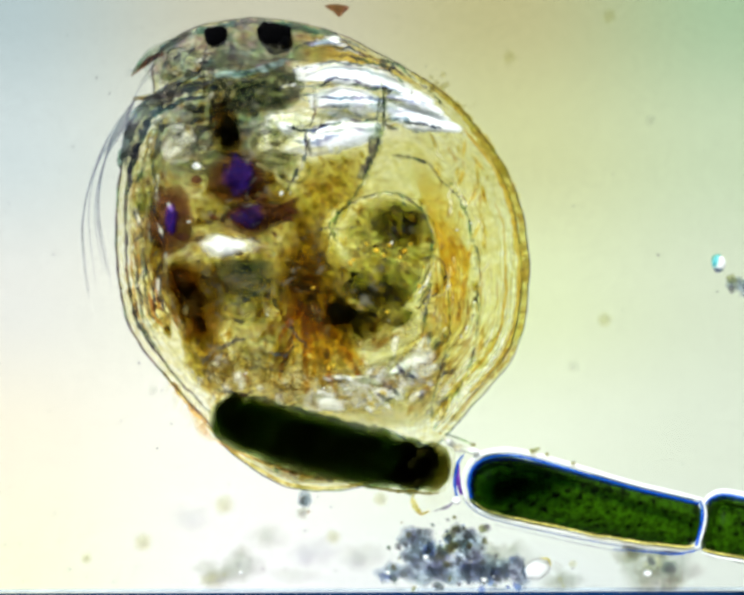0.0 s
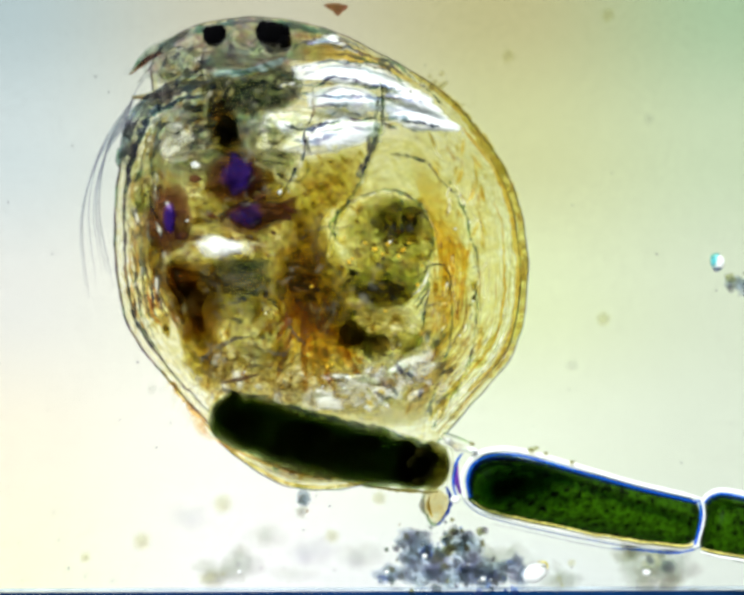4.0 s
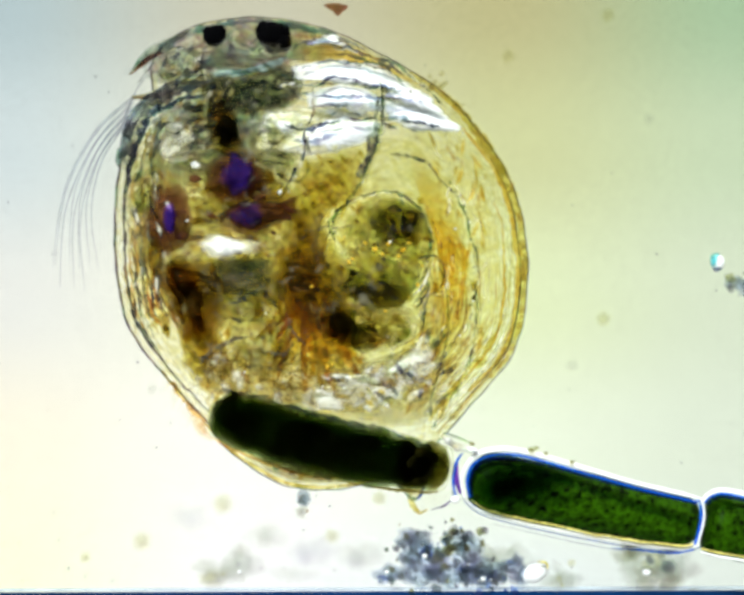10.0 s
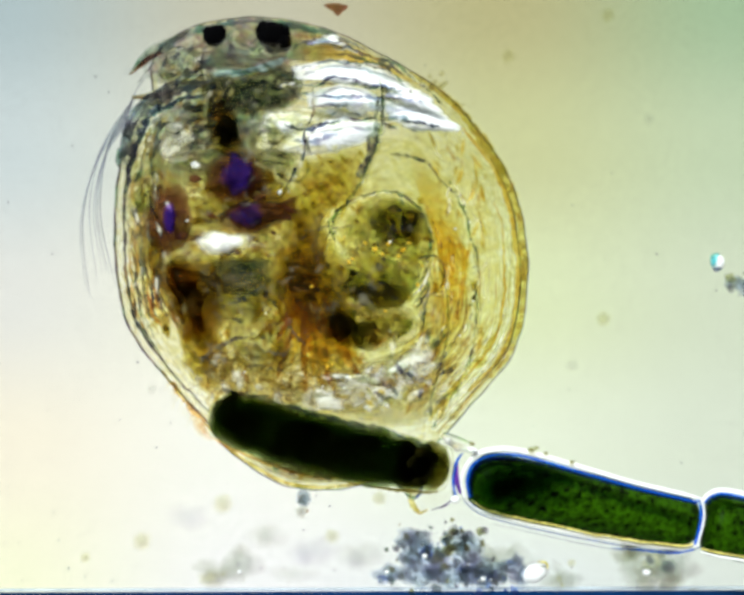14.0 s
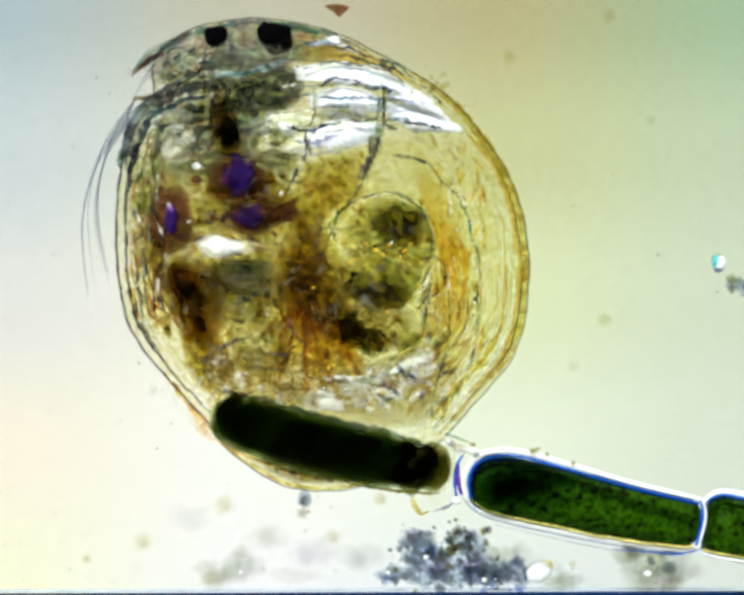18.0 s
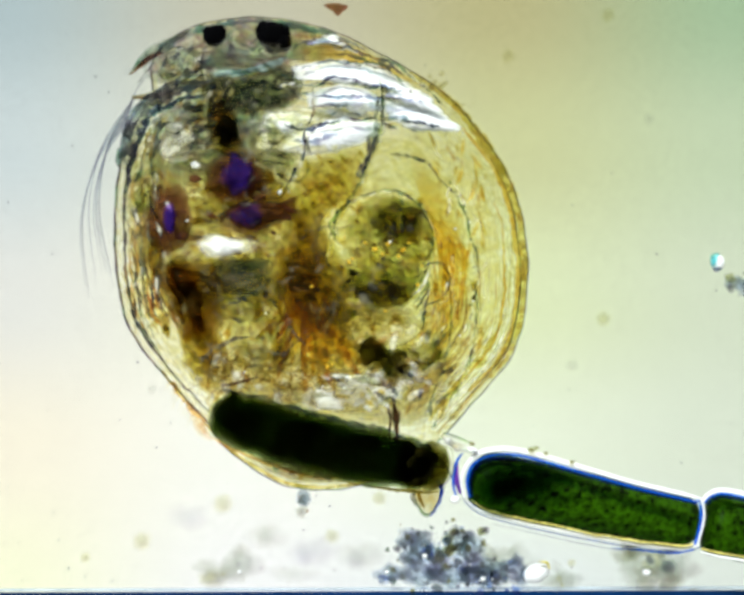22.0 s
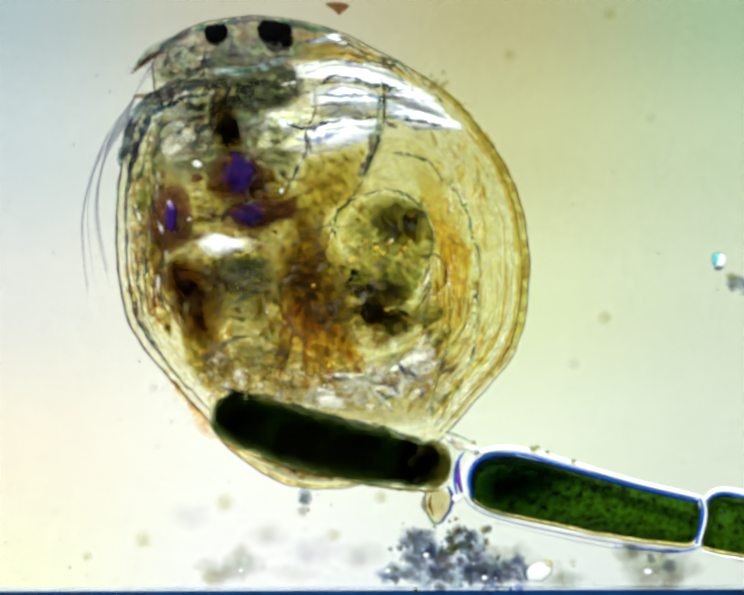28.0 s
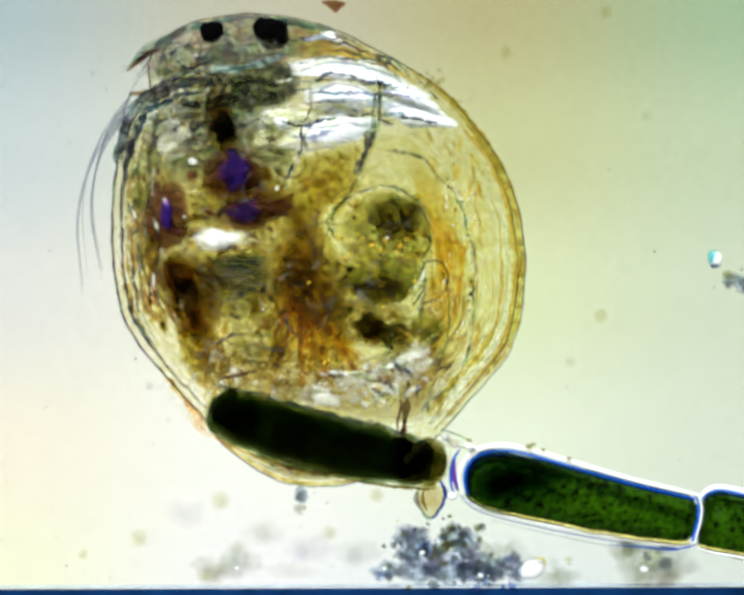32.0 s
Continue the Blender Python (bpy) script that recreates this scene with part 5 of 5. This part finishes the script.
part("wall_line", tube([(974, 1050), (1002, 1078), (1060, 1099), (1200, 1130), (1340, 1154), (1440, 1163), (1476, 1152)], [0.8, 1.2, 1.1], 60, 6, 0.08), M_NAVY, cell)
part("septum", tube([(1472, 1048), (1479, 1072), (1476, 1108), (1464, 1150)], [3, 5, 5, 3], 24, 8, 0.09), M_BLUE, cell, "cross wall between two cells, drawn as a blue fringe")
part("septum_line", tube([(1474, 1046), (1484, 1075), (1481, 1108), (1468, 1154)], [2, 2.5, 2.5, 2], 24, 6, 0.1), M_SHINE, cell)
cell = part("cell", capsule((1478, 1098), (1990, 1200), 68, 68, rise(0.045, 0.04), 0.75, seg=48, blunt=0.5, hollow=True), M_WALL, alga, "bright-walled green algal cell")
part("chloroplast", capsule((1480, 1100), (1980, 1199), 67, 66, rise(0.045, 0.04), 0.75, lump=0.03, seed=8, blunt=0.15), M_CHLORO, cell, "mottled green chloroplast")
part("wall_highlight", tube([(1480, 1056), (1497, 1040), (1528, 1034), (1600, 1048), (1700, 1069)], [4, 6, 6.5, 6], 30, 8, 0.083, flat=0.3), M_SHINE, cell, "white highlight painted along the upper wall")
part("wall_fringe", tube([(1484, 1060), (1500, 1046), (1530, 1041), (1600, 1056), (1700, 1077)], [2, 3, 3, 2.5], 30, 6, 0.09), M_BLUE, cell)
part("wall_fringe", tube([(1490, 1064), (1504, 1052), (1532, 1048), (1600, 1062), (1700, 1083)], [2, 2.4, 2.4, 2], 30, 6, 0.085), M_NAVY, cell)
part("wall_fringe", tube([(1478, 1156), (1510, 1164), (1568, 1174), (1700, 1200)], [2, 2.5, 2], 30, 6, 0.09), M_YELLOW, cell)
part("wall_highlight", tube([(1476, 1162), (1510, 1172), (1568, 1182), (1700, 1208)], [2, 3, 3], 30, 6, 0.09, flat=0.5), M_SHINE, cell, "white highlight painted along the lower wall")
joint = part("joint", tube([(930, 922), (958, 938), (985, 945), (1005, 948)], [4, 7, 7, 4], 20, 8, 0.12, waver=4), M_SHINE, alga, "clear joint between cells")
part("joint_edge", tube([(935, 912), (965, 922), (1000, 938)], [2, 3, 2], 16, 6, 0.14), M_LINE, joint)
part("joint", tube([(962, 975), (961, 1005), (970, 1040)], [5, 8, 4], 16, 8, 0.1), M_PURPLE, alga, "violet gap between cells")
for x, y, k in [(1120, 948, 9), (1130, 944, 6), (1205, 974, 6), (1150, 955, 5), (995, 935, 6)]:
    part("clinging_speck", blob(x, y, 0.12, k, k * 0.8, k, 0.5, k, fine=2), M_GRAIN[2], alga)

# ---- loose matter on the slide ----
def clump(label, x, y, sx, sy, count, size, seed, mats, z=0.01, group="clumps of debris"):
    """A heap of grains; every grain is a part."""
    r = random.Random(seed)
    ob = thing("debris_clump", P(x, y, 0), label, "debris", group)
    for i in range(count):
        k = size * r.choice((0.3, 0.5, 0.7, 0.9, 1.2)) * r.uniform(0.7, 1.2)
        part("grain", blob(x + r.gauss(0, sx), y + r.gauss(0, sy), z + r.uniform(0, 0.02), k, k * r.uniform(0.6, 1), k * 0.6, 0.5, r.random() * 50, r.uniform(0, 180), 2), M_GLEAM if k < size * 0.28 else r.choice(mats), ob)
    return ob


G, H = M_GRAIN, M_HAZE


def smudge(ob, x, y, rx, ry, m, seed, z=0.012):
    """The soft bed of fine matter that a heap's grains sit in."""
    r = random.Random(seed)
    pts = [(x + rx * r.uniform(0.7, 1.25) * math.cos(i * math.pi / 6), y + ry * r.uniform(0.7, 1.25) * math.sin(i * math.pi / 6)) for i in range(12)]
    return part("bed", lens(pts, z, 0.008, 48, 8, wobble=min(rx, ry) * 0.3, seed=seed), m, ob, "cloudy bed of fine matter")


heap = clump("grey and blue cloudy heap of debris", 895, 1165, 36, 32, 44, 11, 1, [G[0], G[1], G[2], G[0]])
for a in ((875, 1132, 42, 30), (900, 1175, 64, 44), (890, 1215, 70, 34), (870, 1160, 50, 44)):
    smudge(heap, *a, M_SMUDGE, a[0])
heap2 = clump("grey-green cloudy heap of debris", 965, 1160, 34, 36, 40, 11, 2, [G[0], G[2], G[0]])
for a in ((965, 1135, 48, 40), (985, 1170, 54, 52), (950, 1215, 70, 34), (1000, 1210, 50, 36)):
    smudge(heap2, *a, M_SMUDGE, a[0] + 1)
heap3 = clump("loose bluish cloud of debris", 1020, 1205, 30, 24, 26, 10, 3, [G[0], G[1], G[0]])
smudge(heap3, 1030, 1205, 54, 44, M_SMUDGE, 7), smudge(heap3, 1050, 1190, 80, 56, M_SMUDGE_PALE, 23)
heap4 = clump("small pale cloud of debris", 815, 1212, 14, 10, 8, 8, 4, [G[0], H[2], G[1]])
smudge(heap4, 815, 1212, 36, 26, M_SMUDGE, 9)
h = clump("blurred grey-olive cloud of debris", 485, 1195, 26, 20, 8, 12, 5, [H[0], H[1], H[2]])
smudge(h, 450, 1208, 54, 34, M_SMUDGE_PALE, 11), smudge(h, 510, 1190, 56, 40, M_SMUDGE_PALE, 12), smudge(h, 440, 1220, 30, 22, H[1], 13)
h = clump("blurred grey-olive cloud of debris", 1385, 1190, 26, 20, 10, 14, 6, [H[0], H[1], G[0]])
smudge(h, 1345, 1190, 64, 50, M_SMUDGE_PALE, 14), smudge(h, 1420, 1200, 60, 50, M_SMUDGE_PALE, 15), smudge(h, 1380, 1215, 70, 40, M_SMUDGE_PALE, 24), smudge(h, 1335, 1160, 30, 24, M_SMUDGE_PALE, 25), smudge(h, 1380, 1170, 34, 20, H[1], 16)
h = clump("brownish debris under the belly", 642, 1058, 7, 12, 8, 8, 7, [G[0], G[3], H[2]])
smudge(h, 640, 1050, 18, 26, M_SMUDGE, 17), smudge(h, 636, 1080, 14, 16, M_SMUDGE_PALE, 18)
h = clump("dark debris beside a bright bead", 1552, 596, 12, 12, 8, 10, 8, [G[0], G[2], H[0]])
smudge(h, 1545, 595, 30, 20, M_SMUDGE, 19), smudge(h, 1575, 610, 30, 26, M_SMUDGE, 20)
h = clump("blurred cloud of debris beside a bright grain", 1180, 1212, 16, 12, 6, 12, 9, [H[0], H[1]])
smudge(h, 1085, 1200, 44, 40, M_SMUDGE, 21), smudge(h, 1180, 1222, 50, 30, M_SMUDGE_PALE, 22)
for i, (x, y, rx, ry) in enumerate([(560, 1130, 60, 40), (660, 1160, 70, 44), (760, 1170, 70, 40), (400, 1090, 60, 36), (620, 1210, 70, 26)]):
    thing("cloudy_patch", P(x, y, 0), "faint cloudy patch of settled dust on the slide", "dust", "cloudy patches", lens([(x + rx * math.cos(a * 0.785), y + ry * math.sin(a * 0.785)) for a in range(8)], 0.004, 0.003, 40, 8, wobble=14, seed=i + 80), M_HAZE[2 if i % 2 else 0])
for i, (x, y, k, m) in enumerate([(1272, 672, 18, H[1]), (1282, 32, 16, H[1]), (1072, 118, 16, H[1]), (700, 1130, 18, H[1]), (470, 1062, 24, H[1]), (1206, 770, 16, H[0]), (1368, 250, 12, H[0]),
                                  (300, 1140, 22, H[1]), (180, 1175, 12, H[1]), (800, 1050, 18, H[1]), (320, 820, 12, H[0]), (560, 1130, 26, H[0]), (640, 1170, 26, H[2]), (750, 1180, 24, H[2])]):
    thing("mote", P(x, y, 0), "faint blurred olive mote" if m is H[1] else "faint blurred grey mote", "mote", "motes on the slide", blob(x, y, 0.008, k, k, k * 0.7, 0.3, i), m)
thing("rust_flake", P(708, 16, 0), "red-brown three-cornered flake on the slide", "flake", "", lens([(682, 10), (708, 6), (734, 13), (722, 26), (712, 34), (700, 24)], 0.012, 0.01, 36), M_RUST)
bead = thing("bead", P(1512, 553, 0), "bright round bead with a cool painted sheen", "bead", "", blob(1512, 553, 0.012, 14, 17, 12, 0.12, 3), M_SHINE)
# The bead's sheen is drawn as tinted lenses on its surface.
part("sheen", lens([(1496, 540), (1506, 532), (1518, 534), (1512, 544), (1506, 560), (1498, 562)], 0.024, 0.003, 24), M_TEALSHEEN, bead, "teal sheen painted on the bead")
part("sheen", lens([(1500, 566), (1510, 574), (1524, 566), (1516, 562)], 0.022, 0.003, 24), M_STRAND, bead, "slate lower edge")
drop = thing("bright_grain", P(1125, 1206, 0), "brilliant white oval grain", "grain", "bright grains", blob(1125, 1206, 0.014, 31, 21, 16, 0.14, 5, 22), M_SHINE)
# Yellow and blue optical fringes of the grain, added as thin tubes.
part("grain_fringe", tube([(1132, 1184), (1150, 1186), (1155, 1200)], [1, 3, 1], 16, 6, 0.03), M_YELLOW, drop, "yellow edge")
part("grain_fringe", tube([(1100, 1196), (1095, 1212), (1104, 1226)], [1, 3, 1], 16, 6, 0.03), M_STRAND, drop, "dark blue edge")
for x, y, k in [(1362, 1206, 9), (895, 1172, 6), (505, 1205, 5), (1018, 1220, 6), (959, 1052, 11), (815, 1205, 5)]:
    thing("bright_grain", P(x, y, 0), "small brilliant white grain", "grain", "bright grains", blob(x, y, 0.14 if x == 959 else 0.05, k, k * 0.8, k, 0.2, k, fine=2), M_SHINE)
tail_tip = part("tail_tip", lens([(893, 1038), (922, 1030), (946, 1048), (944, 1080), (922, 1106), (900, 1092)], 0.085, 0.012, 40, wobble=4), M_TIP, flea, "yellowish tail tip poking out below the alga", pivot=P(925, 1035, 0.085))
part("tip_edge", tube([(922, 1106), (940, 1088), (950, 1056), (942, 1030)], [2, 4, 5, 3], 40, 6, 0.095, waver=4), M_NAVY, tail_tip, "dark blue edge")
part("tip_edge", tube([(896, 1035), (892, 1066), (904, 1096), (922, 1107)], [3, 6, 6, 3], 40, 6, 0.096, waver=5), M_SLATE, tail_tip, "dark edge")
part("tip_edge", tube([(906, 1045), (904, 1068), (912, 1090)], [2, 4, 2], 20, 6, 0.098, waver=4), M_SPARK, tail_tip, "amber edge")
# Added clear piece for the white glow; it slides away as the tip appears.
tip_gleam = part("tip_gleam", lens([(862, 1030), (900, 1022), (944, 1028), (950, 1048), (932, 1062), (895, 1076), (868, 1064)], 0.08, 0.01, 44, wobble=7, seed=120, power=0.5), M_CLEAR, flea, "clear piece added where the tail tip glows white", pivot=P(905, 1050, 0.08))
part("tip_edge", tube([(866, 1040), (864, 1060), (880, 1078), (898, 1074)], [2, 5.5, 5, 2], 24, 6, 0.09, waver=6), M_RIM_GOLD, tip_gleam, "amber edge")
part("tip_edge", tube([(905, 1077), (930, 1068), (948, 1052), (950, 1036)], [1, 2.4, 2.4, 1], 24, 6, 0.09, waver=6), M_STRAND, tip_gleam, "slate edge")
thing("fine_specks", P(784, 627, 0), "fine grey specks strewn over the slide", "specks", "", join(*[blob(rnd.uniform(0, 1568), 1254 * (1 - rnd.random() ** 1.6), 0.004, *(3 * [rnd.uniform(1.0, 2.6)]), 0.3, i, fine=1) for i in range(120)]), M_GRAIN[0], "stuff")


# ---- what moves ----
def steps(ob, rows):
    """Rows for walk() from (seconds, right, down, degrees) about the part's own place."""
    home = ob.location.copy()
    return [(t, Matrix.Translation(home + Vector((dx, -dy, 0)) * (U / GRID * (1 - ob.matrix_world.translation.z / U / EYE))) @ pose(0, 0, 0, 0, 0, deg)) for t, dx, dy, deg in rows]


def blend(rows, t):
    """The value at t between rows of (seconds, value)."""
    for (t0, a), (t1, b) in zip(rows, rows[1:]):
        if t <= t1:
            return a + (b - a) * max(0.0, t - t0) / (t1 - t0)
    return rows[-1][1]


def motions():
    # the swimming bristles: 0 folded back, 1 spread
    spread = [(0, 0.15), (2, 0.3), (3.5, 0.1), (6, 0.3), (7, 0.28), (8, 0.25), (9, 0.35), (9.5, 0.75), (10, 0.7), (10.5, 0.66), (11, 0.75), (11.5, 1.0), (12, 1.05), (12.5, 1.1), (13, 1.2),
              (13.4, 0.15), (14.5, 0.1), (17, 0.15), (19, 0.18), (22, 0.12), (24, 0.2), (25, 0.25), (28, 0.18), (31, 0.12), (32, 0.2)]
    for i, ob in enumerate(setae):
        walk(ob, steps(ob, [(t, 0, 0, -((0.5 + 1.3 * (i * 5 % 9)) * (1 - f) + (33 - 3.1 * i) * f)) for t, f in spread]))
    # the tail end: 0 tucked in, 1 pushed out
    push = [(0, 0), (3.1, 0), (3.4, 1), (7.6, 1), (8.2, 0.4), (8.6, 0), (21.1, 0), (21.2, 1), (21.9, 0.9), (22.4, 0.3), (23.4, 0.1), (23.9, 0.6), (24.5, 0.9), (25.2, 0.2), (31.6, 0), (31.8, 1), (32, 1)]
    walk(rump, steps(rump, [(t, 14 * f, 16 * f, -4 * f) for t, f in push]))
    walk(claw, steps(claw, [(t, 12 * f - 6, 34 - 34 * f, 8 - 6 * f) for t, f in push]))
    swing = [(0, 0), (21.1, 0), (21.2, 1), (21.9, 0.9), (22.3, 0), (31.6, 0), (31.8, 0.9), (32, 0.9)]
    walk(tail_stripe, steps(tail_stripe, [(t, 110 * f - 110, 62 - 62 * f, 66 - 66 * f) for t, f in swing]))
    poke = [(0, 0), (11.2, 0), (11.4, 1), (11.6, 1), (11.9, 0), (31.2, 0), (31.35, 1), (31.55, 0.8), (31.8, 0), (32, 0)]
    walk(limb_tip, steps(limb_tip, [(t, 50 - 50 * f, 50 - 50 * f, 0) for t, f in poke]))
    walk(loop, steps(loop, [(t, 6 * f, 4 * f, 3 * f) for t, f in push]))
    tip = [(0, 0), (3.1, 0.2), (3.5, 1), (8, 1), (8.6, 0.5), (9.5, 0.2), (11.2, 0.2), (11.5, -0.6), (12, -0.4), (13, 0.2), (16.5, 0), (20, 0.1), (22, 0.7), (23, 0.2), (24, 0.2), (24.5, 1), (31.1, 1), (31.4, -0.5), (31.7, 0.2), (32, 0.9)]
    walk(tail_tip, steps(tail_tip, [(t, 64 * min(1.0, max(0.0, f)) - 64, 62 * min(1.0, max(0.0, f)) - 62, 16 - 16 * f) for t, f in tip]))
    walk(tip_gleam, steps(tip_gleam, [(t, 6 - 10 * f, -58 * max(0.0, min(1.0, f * 1.3 - 0.25)), 6 * f) for t, f in tip]))
    lump = [(0, 715, 660), (1, 720, 657), (2, 725, 662), (3, 708, 672), (3.5, 736, 700), (6, 737, 702), (7, 742, 705), (8, 735, 695), (9, 730, 682), (10, 716, 685), (11, 730, 690), (11.5, 706, 685), (12, 720, 690),
            (13, 720, 690), (16.5, 715, 658), (17, 720, 690), (18, 730, 690), (19, 722, 680), (20, 730, 668), (21, 716, 666), (21.3, 760, 712), (22, 770, 730), (22.5, 745, 738), (23, 760, 735), (24, 780, 700), (25, 780, 690),
            (25.5, 770, 672), (27.5, 775, 665), (28, 770, 663), (29, 762, 664), (30, 764, 684), (31, 764, 680), (31.5, 744, 694), (32, 774, 692)]
    walk(pellet, steps(pellet, [(t, x - 728, y - 682, 8 * math.sin(t)) for t, x, y in lump]))
    walk(gleam, steps(gleam, [(t, 6 * math.sin(1.3 * t), 3 * math.sin(2.1 * t), 3 * math.sin(t)) for t in np.arange(0, 32.1, 0.5)]))
    # the limbs beat, now faster, now slower
    for i, ob in enumerate(limbs):
        rows = []
        for t in np.arange(0, 32.05, 0.2):
            wake = blend([(0, 0.5), (3, 0.4), (3.6, 1), (8, 0.6), (9, 0.3), (10.6, 0.4), (11, 1), (12.4, 1), (13, 0.4), (16, 1), (17, 0.5), (20, 0.3), (20.6, 1), (24.5, 0.8), (26, 0.6), (28, 0.4), (31, 0.5), (31.3, 1), (32, 1)], t)
            a = 2 * math.pi * 0.9 * t + i * 1.1
            rows.append((t, 5 * wake * math.cos(a), 4 * wake * math.sin(a), 6 * wake * math.sin(a + 0.6)))
        walk(ob, steps(ob, rows))
    # loose matter stirred by the limbs
    drift = [(0, 3, -9), (0.5, -1, -5), (1, 0, 0), (11, 0, 0), (11.5, -53, -3), (12, -32, 0), (12.5, -1, 2), (14, 0, 0), (16.2, -23, 2), (16.5, -22, 2), (17, 2, 2), (18, 7, -3), (19, 3, 2), (21, 2, 3), (21.5, 6, 0), (22.5, 0, 0),
             (24.5, 8, 0), (27.5, 7, 0), (29, 8, -1), (31.1, 5, -1), (31.4, -34, -6), (31.7, -14, -3), (32, 0, -1)]
    for ob, k in ((drop, 1.0), (heap, 0.7), (heap2, 0.8), (heap3, 0.9), (heap4, 0.6)):
        walk(ob, steps(ob, [(t, dx * k, dy * k, dx * 0.12 * k) for t, dx, dy in drift]))


motions()
